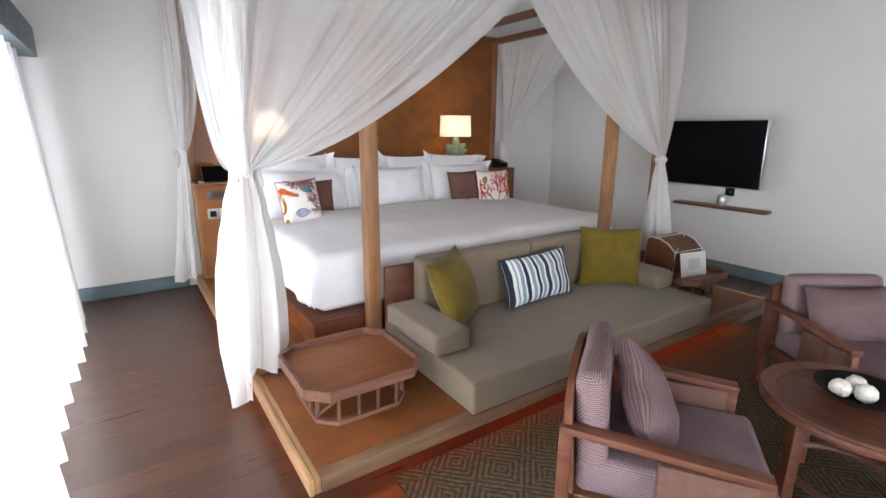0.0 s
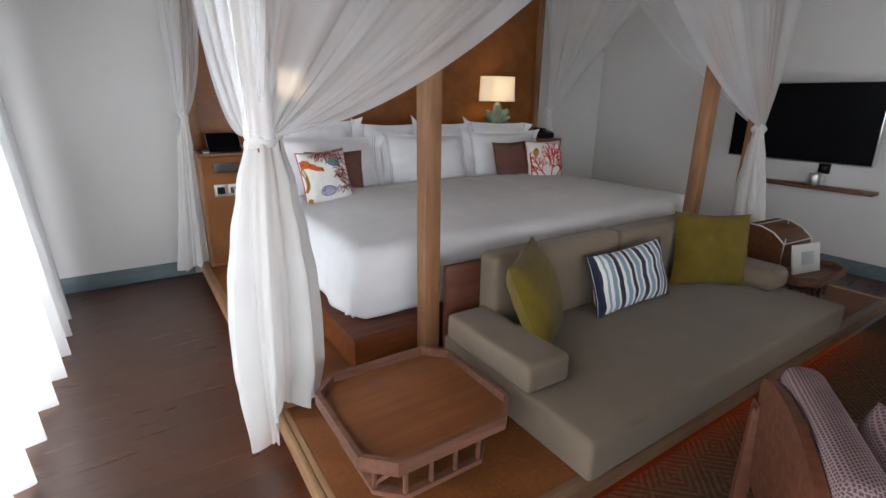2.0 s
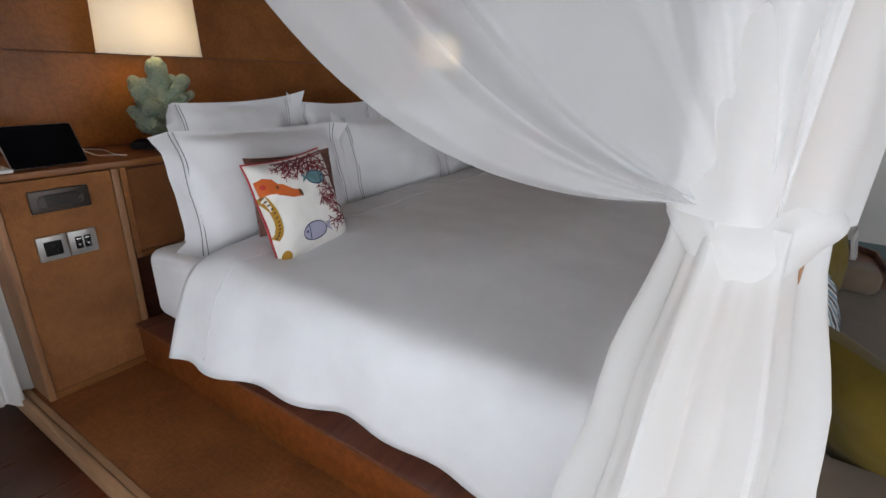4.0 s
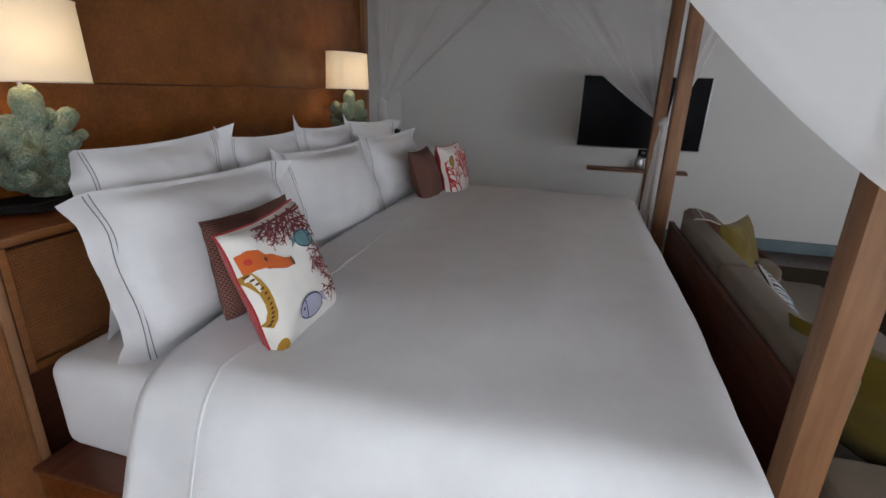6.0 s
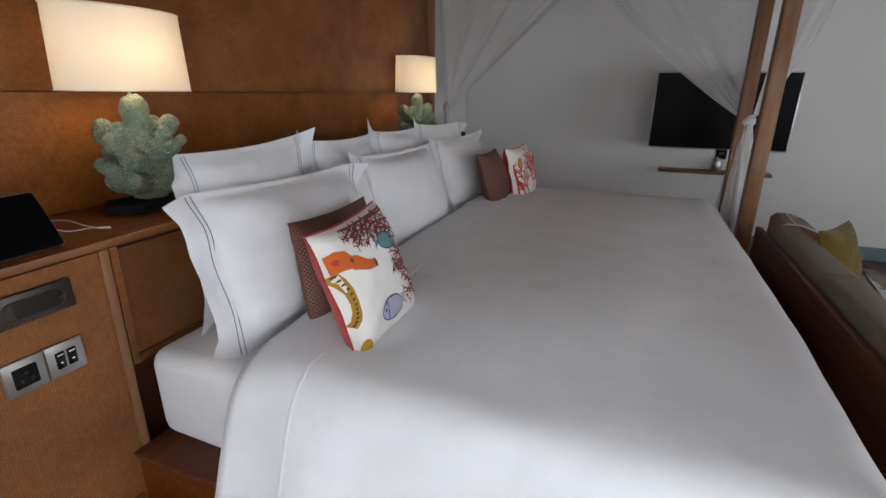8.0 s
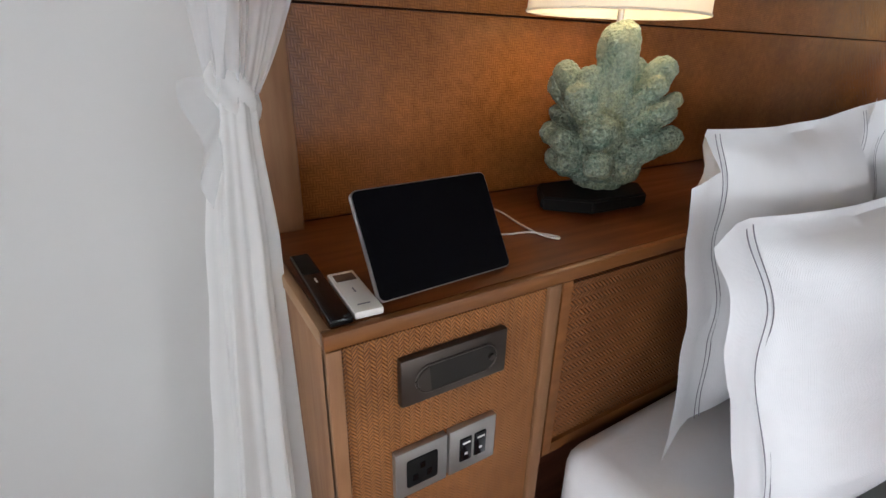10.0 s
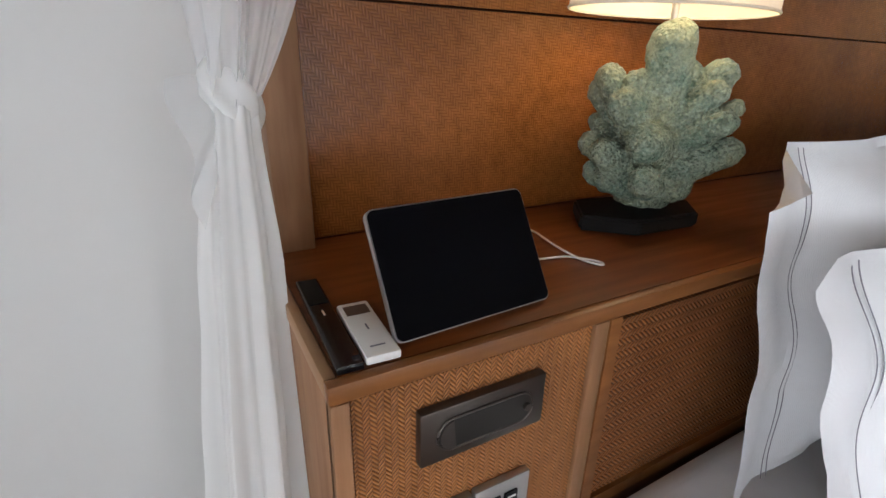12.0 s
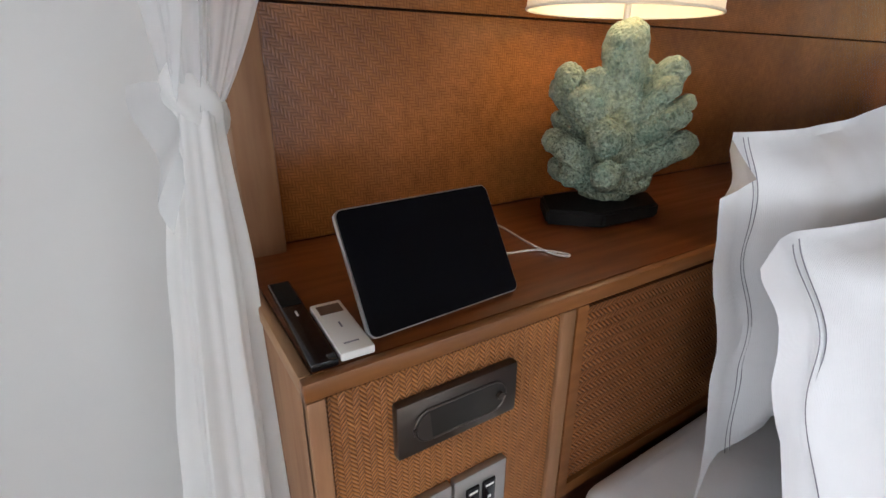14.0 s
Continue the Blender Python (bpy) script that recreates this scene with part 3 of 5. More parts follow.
def duvet():
    x0, x1, y0, y1, top, r = 0.995, 3.51, 3.315, 4.62, 0.705, 0.085
    left, right, foot = 0.36, 0.34, 0.385

    def fn(u, v):
        a = -left + u * (x1 - x0 + left + right)
        b = -foot + v * (y1 - y0 + foot)
        dx = max(0.0, -a) + max(0.0, a - (x1 - x0))
        sx = -1 if a < 0 else 1
        dy = max(0.0, -b)
        x = x0 + min(max(a, 0.0), x1 - x0)
        y = y0 + max(b, 0.0)
        out = lambda d: r * (1 - np.exp(-d / r * 1.4))
        d = (dx * dx + dy * dy) ** 0.5
        if dx and dy:
            d = (dx ** 8 + dy ** 8) ** 0.125 * (1 - 0.09 * min(dx / left, dy / foot))
        drop = max(0.0, d - r * 0.55 * (1 - np.exp(-d / r)))
        inner = np.sin(min(1.0, min(x - x0, x1 - x) / 0.6) * np.pi / 2)
        end = min(1.0, (y - y0) / 0.4)
        z = top + 0.042 * inner * end - drop
        z -= 0.02 * max(0.0, 1 - (y1 - y) / 0.1)
        full = max(1e-6, (dx * dx + dy * dy) ** 0.5)
        full_foot = 0.85 + 0.47 * min(1.0, max(0.0, a / 0.8)) + 0.12 * noise.noise(Vector((a * 1.3, 0.0, 2.0)))
        p = Vector((x + sx * out(d) * dx / full, y - full_foot * (1 - 0.45 * min(1.0, dy / foot) ** 2) * out(d) * dy / full, z))
        n = noise.noise(Vector((a * 2.1, b * 2.4, 1.0))) * 0.012 + noise.noise(Vector((a * 6.0, b * 3.0, 4.0))) * 0.005
        n += noise.noise(Vector((a * 10.0 + b * 3.0, b * 4.0, 3.0))) * 0.007 * min(1.0, max(0.0, (y - 4.2) / 0.2))
        if d > 0.02 and not (dx and dy):
            fold = np.sin((b if dx > dy else a) * 19 + 3 * noise.noise(Vector((a, b, 0)))) * (0.012 if dx > dy else 0.004) * min(1.0, d / 0.25)
            p += Vector((sx * fold if dx > dy else 0, -fold if dy >= dx else 0, 0))
            if dx > dy:
                p.x += sx * 0.09 * min(1.0, max(0.0, (y - 3.95) / 0.5)) * (d / left) ** 1.5
                p.z -= 0.03 * noise.noise(Vector((0, b * 3.0, 7.0))) * d / left
        elif d <= 0.02:
            p.z += n
        # The cushions press a hollow into the head end.
        p.z -= 0.028 * np.exp(-((x - 1.17) / 0.17) ** 2 - ((y - 4.36) / 0.13) ** 2) * max(0.0, 1 - d / 0.25)
        p.z = max(p.z, 0.352 if dx < 0.04 or y < 4.0 else 0.352 - 0.14 * min(1.0, (y - 4.0) / 0.3))
        return p
    return fn


duvet_at = duvet()
dv = part("duvet", sheet(bmesh.new(), duvet_at, 120, 76), LINEN, bed, "white duvet hanging over the sides")
m = dv.modifiers.new("thickness", "SOLIDIFY")
m.thickness, m.offset = 0.03, -1.0


def fold_fn(u, v):
    """The stitched band of the top sheet along the head end of the duvet, lying on it."""
    a = 0.012 + 0.976 * u
    p = duvet_at(a, 0.889 + 0.006 * v)
    up = 0.0025 + 0.0015 * np.sin(np.pi * v)
    return p + (Vector((-up, 0, 0)) if a < 0.105 else Vector((up, 0, 0)) if a > 0.9 else Vector((0, 0, up)))


fb = part("sheet_fold", sheet(bmesh.new(), fold_fn, 160, 6), LINEN, bed, "white turned-down sheet edge")
m = fb.modifiers.new("thickness", "SOLIDIFY")
m.thickness = 0.002


# ---- pillows and cushions ----
def puff(w, h, t, flange=0.0, seed=0, ear=0.05, dent=0.012, back=1.0):
    """The front surface of a cushion over u, v from -1 to 1; its mirror is the back."""
    off = Vector((seed * 5.3, seed * 2.9, seed * 1.1))
    rc = random.Random(seed * 7 + 3)
    flop = [(rc.uniform(0.0, 0.025), rc.uniform(-0.035, 0.015) if k > 1 else rc.uniform(0.0, 0.045), rc.uniform(-0.03, 0.05)) for k in range(4)]
    if seed == 1:
        flop[0] = (0.045, 0.055, 0.03)
    if seed == 11:
        flop[0], flop[2] = (0.05, -0.01, 0.025), (0.01, -0.055, 0.06)
    if seed in (12, 13, 14):
        flop[2] = (0.03, 0.055 if seed == 13 else 0.035, 0.03)
    if seed in (2, 3):
        flop[2] = (0.035, 0.02, 0.035)

    def fn(u, v, side=1.0):
        u, v = max(-1.0, min(1.0, u)), max(-1.0, min(1.0, v))
        x = u * w / 2 * (1 - ear * (1 - v * v) * abs(u))
        y = v * h / 2 * (1 - ear * 1.3 * (1 - u * u) * abs(v))
        iu = min(1.0, abs(u) / (1 - 2 * flange / w)) if flange else min(1.0, abs(u))
        iv = min(1.0, abs(v) / (1 - 0.6 * flange / h)) if flange else min(1.0, abs(v))
        full = 3.0 if back == 1.0 else 4.5
        z = t / 2 * ((1 - iu ** full) * (1 - iv ** full)) ** (0.66 if flange else 0.62)
        n = noise.noise(Vector((u * 1.8, v * 1.8, side)) + off) * dent + noise.noise(Vector((u * 5, v * 5, side)) + off) * dent * 0.35
        z += n * min(1.0, z / 0.03)
        lift = (0.02 if flange else 0.008) * noise.noise(Vector((u * 2.2, v * 2.2, 9.0)) + off) * (iu > 0.97 or iv > 0.97)
        rimmed = max(abs(u), abs(v)) > 0.999
        p = Vector((x, y, side * (z * (1.0 if side > 0 else back) + (0.0004 if rimmed else 0.004)) + lift))
        if flange:
            # Limp corners of the border, each hanging its own way.
            c = max(0.0, (abs(u) - 0.84) / 0.16) * max(0.0, (abs(v) - 0.66) / 0.34)
            sx, sy, sz = flop[(u > 0) + 2 * (v > 0)]
            p += Vector((sx * (1 if u > 0 else -1), sy, sz)) * c
        return p
    return fn


def cushion_bm(fn, w, h, n=26, sides=(1.0, -1.0)):
    bm = bmesh.new()
    uv = bm.loops.layers.uv.verify()
    for side in sides:
        vs = [[bm.verts.new(fn(-1 + 2 * i / n, -1 + 2 * j / n, side)) for i in range(n + 1)] for j in range(n + 1)]
        for j in range(n):
            for i in range(n):
                q = [(i, j), (i + 1, j), (i + 1, j + 1), (i, j + 1)]
                f = bm.faces.new([vs[b][a] for a, b in (q if side > 0 else q[::-1])])
                for l, (a, b) in zip(f.loops, q if side > 0 else q[::-1]):
                    l[uv].uv = (a / n * w, b / n * h)
    bmesh.ops.remove_doubles(bm, verts=bm.verts, dist=0.0011)
    return bm


def on_face(fn, pts, lift=0.002):
    return [fn(u, v, 1.0) + Vector((0, 0, lift)) for u, v in pts]


def strip_on(bm, fn, pts, width, lift=0.0016):
    """A narrow band sewn or printed on a cushion's face, along points (u, v); width in u."""
    pts = [Vector(p) for p in pts]
    if len(pts) < 12:
        pts = [a.lerp(b, k / 5) for a, b in zip(pts, pts[1:]) for k in range(5)] + pts[-1:]
    rows = []
    for i, p in enumerate(pts):
        d = (pts[min(i + 1, len(pts) - 1)] - pts[max(i - 1, 0)]).normalized()
        s = Vector((-d.y, d.x)) * (width(i / (len(pts) - 1)) if callable(width) else width) / 2
        rows.append([bm.verts.new(fn(q.x, q.y, 1.0) + Vector((0, 0, lift))) for q in (p - s, p + s)])
    for a, b in zip(rows, rows[1:]):
        bm.faces.new((a[0], a[1], b[1], b[0]))
    return bm


def blob_on(bm, fn, outline, lift=0.0018):
    """A printed shape on a cushion's face: a fan of rings that follows the face."""
    pts = [Vector(p) for p in outline]
    c = sum(pts, Vector((0, 0))) / len(pts)
    rings = [[bm.verts.new(fn(*(c + (p - c) * k), 1.0) + Vector((0, 0, lift))) for p in pts] for k in (0.15, 0.3, 0.45, 0.6, 0.75, 0.88, 1.0)]
    mid_v = bm.verts.new(fn(c.x, c.y, 1.0) + Vector((0, 0, lift)))
    n = len(pts)
    for k in range(n):
        bm.faces.new((mid_v, rings[0][k], rings[0][(k + 1) % n]))
        for a, b in zip(rings, rings[1:]):
            bm.faces.new((a[k], b[k], b[(k + 1) % n], a[(k + 1) % n]))
    return bm


def pillow(at, normal, roll, w, h, t, seed, label, group):
    p = thing("pillow", label, "pillow", group=group)
    p.matrix_world = facing(at, normal, roll)
    fn = puff(w, h, t, 0.078, seed, 0.055, 0.018)
    part("cover", cushion_bm(fn, w, h, 30), LINEN, p)
    k = 1 - 2 * 0.078 / w
    for s in (-1, 1):
        for d in (0.0, 0.027):
            line = strip_on(bmesh.new(), fn, [(s * (k + 0.014 + d * 1.3), -0.97 + 1.94 * i / 60) for i in range(61)], 0.0076, 0.0075)
            part("embroidered_line", line, GREYLINE, p, "grey embroidered line")
    return p


rnd = random.Random(4)
for i, (x0, x1) in enumerate(((0.985, 1.82), (1.815, 2.64), (2.62, 3.44))):
    pillow(((x0 + x1) / 2, 4.745, 0.855), (rnd.uniform(-0.04, 0.02), -1, 0.30), rnd.uniform(-1.5, 1.5), x1 - x0 + 0.02, 0.47, 0.19, i + 1,
           "large white pillow with grey lines, leaning on the pillows behind", "front row of pillows")
for i, (x0, x1) in enumerate(((1.104, 1.71), (1.69, 2.25), (2.22, 2.80), (2.74, 3.45))):
    pillow(((x0 + x1) / 2, 4.915, (0.93, 0.905, 0.905, 0.905)[i]), (rnd.uniform(-0.05, 0.03), -1, 0.16), rnd.uniform(-2, 2), x1 - x0 + 0.03, 0.50, 0.15, i + 11,
           "white pillow with grey lines, standing against the headboard", "back row of pillows")


def cushion(at, normal, roll, w, h, t, mat, seed, label, group="", ear=0.06, back=None):
    c = thing("cushion", label, "cushion", group=group)
    c.matrix_world = facing(at, normal, roll)
    fn = puff(w, h, t, 0.0, seed, ear, back=0.85 if back else 1.0)
    if back:
        part("cover", cushion_bm(fn, w, h, sides=(1.0,)), mat, c)
        part("back_cover", cushion_bm(fn, w, h, sides=(-1.0,)), back, c, "plain red back")
    else:
        part("cover", cushion_bm(fn, w, h), mat, c)
    rim = []
    for k in range(96):
        s = k / 96 * 4
        a = -1 + 2 * (s % 1)
        rim.append(fn(*((a, -1), (1, a), (-a, 1), (-1, -a))[int(s)], 1.0))
    return c, fn, rim


cushion((1.385, 4.595, 0.826), (0.03, -1, 0.18), -1, 0.42, 0.335, 0.10, BROWNDOT, 31, "brown dotted cushion leaning on a white pillow", "brown cushions")
cushion((2.925, 4.52, 0.84), (0.0, -1, 0.34), 0, 0.36, 0.35, 0.12, BROWNDOT, 32, "brown dotted cushion leaning on a white pillow", "brown cushions")

INK = {k: cloth("print_" + k, c, 0.002, 0.1, 0.9, 0.2) for k, c in (
    ("maroon", (0.17, 0.025, 0.03)), ("orange", (0.56, 0.12, 0.025)), ("ochre", (0.40, 0.22, 0.03)), ("teal", (0.13, 0.27, 0.29)),
    ("lilac", (0.42, 0.42, 0.55)), ("navy", (0.04, 0.05, 0.11)), ("brown", (0.12, 0.05, 0.02)), ("red", (0.5, 0.05, 0.04)))}


def oval(cx, cy, rx, ry, turn=0.0, n=20):
    c, s = np.cos(radians(turn)), np.sin(radians(turn))
    return [(cx + rx * np.cos(a) * c - ry * np.sin(a) * s, cy + rx * np.cos(a) * s + ry * np.sin(a) * c) for a in np.linspace(0, 2 * np.pi, n, endpoint=False)]


def branches(fn, start, heading, length, depth, width, rnd, out):
    """A forked coral drawn as thin bands."""
    x, y = start
    pts = [(x, y)]
    for _ in range(5):
        heading += rnd.uniform(-0.22, 0.22)
        x, y = min(0.93, max(-0.93, x + length / 5 * np.cos(heading))), min(0.93, max(-0.93, y + length / 5 * np.sin(heading)))
        pts.append((x, y))
    strip_on(out, fn, pts, width, 0.0024)
    if depth:
        for s in (-1, 1, 0)[:2 + (depth > 1)]:
            branches(fn, pts[3 if s else 5], heading + s * rnd.uniform(0.45, 0.8), length * rnd.uniform(0.55, 0.75), depth - 1, width * 0.78, rnd, out)


def fish(c, fn, cx, cy, r, turn, body, line):
    o = bmesh.new()
    blob_on(o, fn, oval(cx, cy, r, r * 0.62, turn), 0.003)
    f = part("fish_print", o, INK[body], c, "printed fish")
    co, si = np.cos(radians(turn)), np.sin(radians(turn))
    tail = [(cx + (a * co - b * si) * r, cy + (a * si + b * co) * r) for a, b in ((-0.85, 0.0), (-1.5, 0.45), (-1.35, 0.0), (-1.5, -0.45))]
    part("tail_print", blob_on(bmesh.new(), fn, tail, 0.0026), INK[body], f)
    ring = oval(cx, cy, r, r * 0.62, turn)
    part("outline_print", strip_on(bmesh.new(), fn, ring + ring[:1], 0.022, 0.004), INK[line], f)
    g = [(cx + (0.45 * co - b * si) * r, cy + (0.45 * si + b * co) * r) for b in (-0.5, 0, 0.5)]
    part("gill_print", strip_on(bmesh.new(), fn, g, 0.02, 0.0042), INK[line], f)
    part("eye_print", blob_on(bmesh.new(), fn, oval(cx + 0.68 * r * co, cy + 0.68 * r * si + 0.03, 0.028, 0.028, 0, 8), 0.0044), INK[line], f)


def print_cushion(at, normal, roll, w, h, seed, label, sea):
    c, fn, rim = cushion(at, normal, roll, w, h, 0.125, WHITECLOTH, seed, label, "printed coral cushions", back=REDCLOTH)
    part("piping", tube(bmesh.new(), rim, 0.0035, 6, True), REDCLOTH, c, "red edging")
    rnd = random.Random(seed)
    coral = bmesh.new()
    if sea:
        for s, hd, ln in (((0.95, -0.7), 2.3, 0.3), ((0.97, -0.5), 2.6, 0.34), ((0.97, -0.3), 2.8, 0.34), ((0.97, -0.1), 2.7, 0.36), ((0.97, 0.1), 2.9, 0.38), ((0.97, 0.3), 2.8, 0.38),
                          ((0.97, 0.5), 2.9, 0.42), ((0.97, 0.7), 3.1, 0.46), ((0.9, 0.9), 3.3, 0.5), ((0.6, 0.97), 3.6, 0.42), ((0.3, 0.97), 3.5, 0.4), ((0.05, 0.97), 3.6, 0.3), ((0.95, 0.95), 3.0, 0.6), ((0.8, 0.93), 3.2, 0.55), ((-0.1, 0.97), 3.5, 0.25)):
            branches(fn, s, hd, ln, 3, 0.032, rnd, coral)
        part("coral_print", coral, INK["maroon"], c, "maroon printed coral")
        fish(c, fn, 0.33, 0.46, 0.23, -9, "teal", "navy")
        fish(c, fn, -0.10, -0.55, 0.30, 180, "lilac", "navy")
        head = [(-0.99, 0.64), (-0.86, 0.68), (-0.68, 0.63), (-0.58, 0.52), (-0.47, 0.49), (-0.32, 0.36), (-0.17, 0.31), (-0.17, 0.18), (-0.37, 0.2), (-0.62, 0.3), (-0.98, 0.36)]
        hd = part("seahorse_head_print", blob_on(bmesh.new(), fn, head, 0.003), INK["orange"], c, "orange printed seahorse head")
        part("snout_print", blob_on(bmesh.new(), fn, oval(-0.16, 0.25, 0.04, 0.085, 20), 0.0038), INK["brown"], hd)
        part("eye_print", blob_on(bmesh.new(), fn, oval(-0.63, 0.46, 0.035, 0.035, 0, 10), 0.004), INK["brown"], hd)
        part("cheek_print", blob_on(bmesh.new(), fn, oval(-0.9, 0.52, 0.05, 0.05, 0, 10), 0.004), INK["red"], hd)
        body = [(-0.97, 0.36), (-0.90, 0.22), (-0.85, 0.06), (-0.82, -0.12), (-0.83, -0.26), (-0.88, -0.38), (-0.95, -0.46)]
        body = [(max(-0.98, x - 0.03), y) for x, y in body]
        bd = part("seahorse_body_print", strip_on(bmesh.new(), fn, body, lambda s: 0.11 + 0.12 * s * (1 - s), 0.003), INK["ochre"], c, "ochre printed seahorse body")
        marks = bmesh.new()
        for (x, y), (x2, y2) in zip(body, body[1:]):
            for k in (0.2, 0.7):
                px, py = x + (x2 - x) * k, y + (y2 - y) * k
                blob_on(marks, fn, oval(px, py, 0.028, 0.017, 30, 8), 0.0042)
        part("stripes_print", marks, INK["brown"], bd)
        part("shell_print", blob_on(bmesh.new(), fn, oval(-0.87, -0.84, 0.10, 0.13), 0.0024), INK["ochre"], c)
    else:
        for s, hd, ln in (((0.1, -0.9), 1.57, 0.85), ((-0.15, -0.9), 2.0, 0.75), ((0.4, -0.9), 1.2, 0.75), ((0.8, 0.9), 4.2, 0.5), ((-0.6, -0.9), 1.8, 0.7), ((0.8, -0.9), 1.5, 0.7), ((0.0, -0.3), 1.6, 0.6)):
            branches(fn, s, hd, ln, 3, 0.06, rnd, coral)
        part("coral_print", coral, INK["red"], c, "red printed coral")
        fish(c, fn, -0.68, 0.4, 0.2, 80, "ochre", "brown")
        fish(c, fn, 0.72, 0.62, 0.14, 250, "teal", "navy")
    return c


print_cushion((1.248, 4.425, 0.842), (-0.07, -0.94, 0.333), 5, 0.318, 0.358, 41, "white cushion printed with fish, a seahorse and coral", True)
print_cushion((3.215, 4.43, 0.84), (-0.12, -0.95, 0.25), 0, 0.37, 0.35, 42, "white cushion printed with red coral and fish", False)


# ---- canopy frame ----
canopy = thing("bed_canopy_frame", "light wooden four-poster canopy frame around the bed", "canopy frame")
PXS, PY, BEAM = (0.588, 1.233, 3.29, 3.935), 3.113, 2.40
for x in PXS:
    part("post", boxbm(x - 0.038, x + 0.038, PY - 0.038, PY + 0.038, PZ, BEAM, bevel=0.004), OAKZ, canopy)
    part("beam", boxbm(x - 0.03, x + 0.03, PY + 0.047, 5.344, BEAM - 0.03, BEAM + 0.03, bevel=0.004), TRAYWOOD, canopy, "red-brown beam")
part("front_beam", boxbm(0.545, 3.98, PY - 0.03, PY + 0.03, BEAM + 0.001, BEAM + 0.06, bevel=0.004), TRAYWOOD, canopy, "red-brown beam")

# ---- canopy drapes ----
KNOTS = {"foot_left": (0.583, 3.115, 1.205), "foot_right": (3.93, 3.085, 1.165), "head_left": (0.545, 5.20, 1.20), "head_right": (4.04, 5.25, 1.22)}


def swag(a, b, mid, knot, out, folds, amp, seed, gap=0.02, nu=120, nv=44):
    """Voile gathered from a stretch of beam (a to b) into a knot; the free edge falls in a curve from b towards mid and into the knot."""
    a, b, mid, k, out = Vector(a), Vector(b), Vector(mid), Vector(knot), Vector(out)
    rnd = random.Random(seed)
    ph = [rnd.uniform(0, 6.28) for _ in range(4)]
    way = (b - a).normalized()

    def fn(u, v):
        kk = k + out * gap + way * 0.045 * (u - 0.35) + Vector((0, 0, 0.02 * (u - 0.5)))
        free = b * (1 - v) ** 2 + mid * (2 * v * (1 - v)) + kk * v * v
        near = a.lerp(kk, v) + out * 0.03 * np.sin(np.pi * v)
        p = near.lerp(free, u)
        w = 2 * np.pi * folds * (u + 0.05 * np.sin(7 * u + ph[0]) + 0.03 * np.sin(17 * u + ph[2])) + ph[1] + 0.6 * v
        calm = 1 - 0.75 * u ** 8
        h = amp * (1 - 0.8 * v) * (0.6 + 0.4 * np.sin(3 * np.pi * u + ph[2])) * np.sin(w) * calm + amp * 0.3 * (1 - v) * np.sin(2.3 * w) * calm
        h += 0.012 * np.sin(np.pi * v) * np.sin(w * 0.5 + ph[3])
        return p + out * h
    return sheet(bmesh.new(), fn, nu, nv)


def tail(knot, low, radii, seed, hem, sx=1.0, sy=0.75, folds=7):
    """The bunch of cloth below a knot: radii from knot to hem."""
    k, low = Vector(knot), Vector(low)
    rnd = random.Random(seed)
    ph = [rnd.uniform(0, 6.28) for _ in range(5)]

    def fn(u, v):
        th = 2 * np.pi * u
        s = v * (len(radii) - 1)
        i = min(int(s), len(radii) - 2)
        f = s - i
        f = f * f * (3 - 2 * f)
        r = radii[i] * (1 - f) + radii[i + 1] * f
        ruf = 1 + (0.10 + 0.22 * v) * np.sin(folds * th + ph[0] + 0.7 * v) + (0.05 + 0.12 * v) * np.sin((folds * 2 + 1) * th + ph[1])
        c = k.lerp(low, v)
        p = Vector((c.x + r * ruf * sx * np.cos(th), c.y + r * ruf * sy * np.sin(th), c.z))
        if v > 0.8:
            p.z += (v - 0.8) / 0.2 * hem(p, th)
        return p
    return sheet(bmesh.new(), fn, 120, 30, True)


def knot_bm(knot, r, seed):
    """A soft band of the same cloth, wound round the bunch."""
    rnd = random.Random(seed)
    ph = rnd.uniform(0, 6.28)
    k = Vector(knot)

    def fn(u, v):
        th = 2 * np.pi * u
        s = np.sin(np.pi * v)
        rr = r + 0.012 * s + 0.004 * np.sin(5 * th + 6 * v + ph) * s
        return k + Vector((rr * np.cos(th), rr * np.sin(th) * 0.9, 0.055 * (v - 0.5) + 0.016 * np.sin(th + ph) + 0.006 * np.sin(3 * th + ph)))
    return sheet(bmesh.new(), fn, 48, 10, True)


def ear_bm(knot, way, length):
    """A loose end of cloth standing off the knot."""
    k, d = Vector(knot), Vector(way).normalized()
    side = d.cross(Vector((0, 0, 1))).normalized()

    def fn(u, v):
        w = 0.02 + 0.07 * v
        return k + d * length * v + side * (u - 0.5) * 0.02 + Vector((0, 0, (u - 0.5) * w * 1.6 - 0.5 * length * v * v)) + side * 0.012 * np.sin(u * 9) * v
    return sheet(bmesh.new(), fn, 14, 10)


def hash_of(key):
    return sum(ord(c) for c in key)


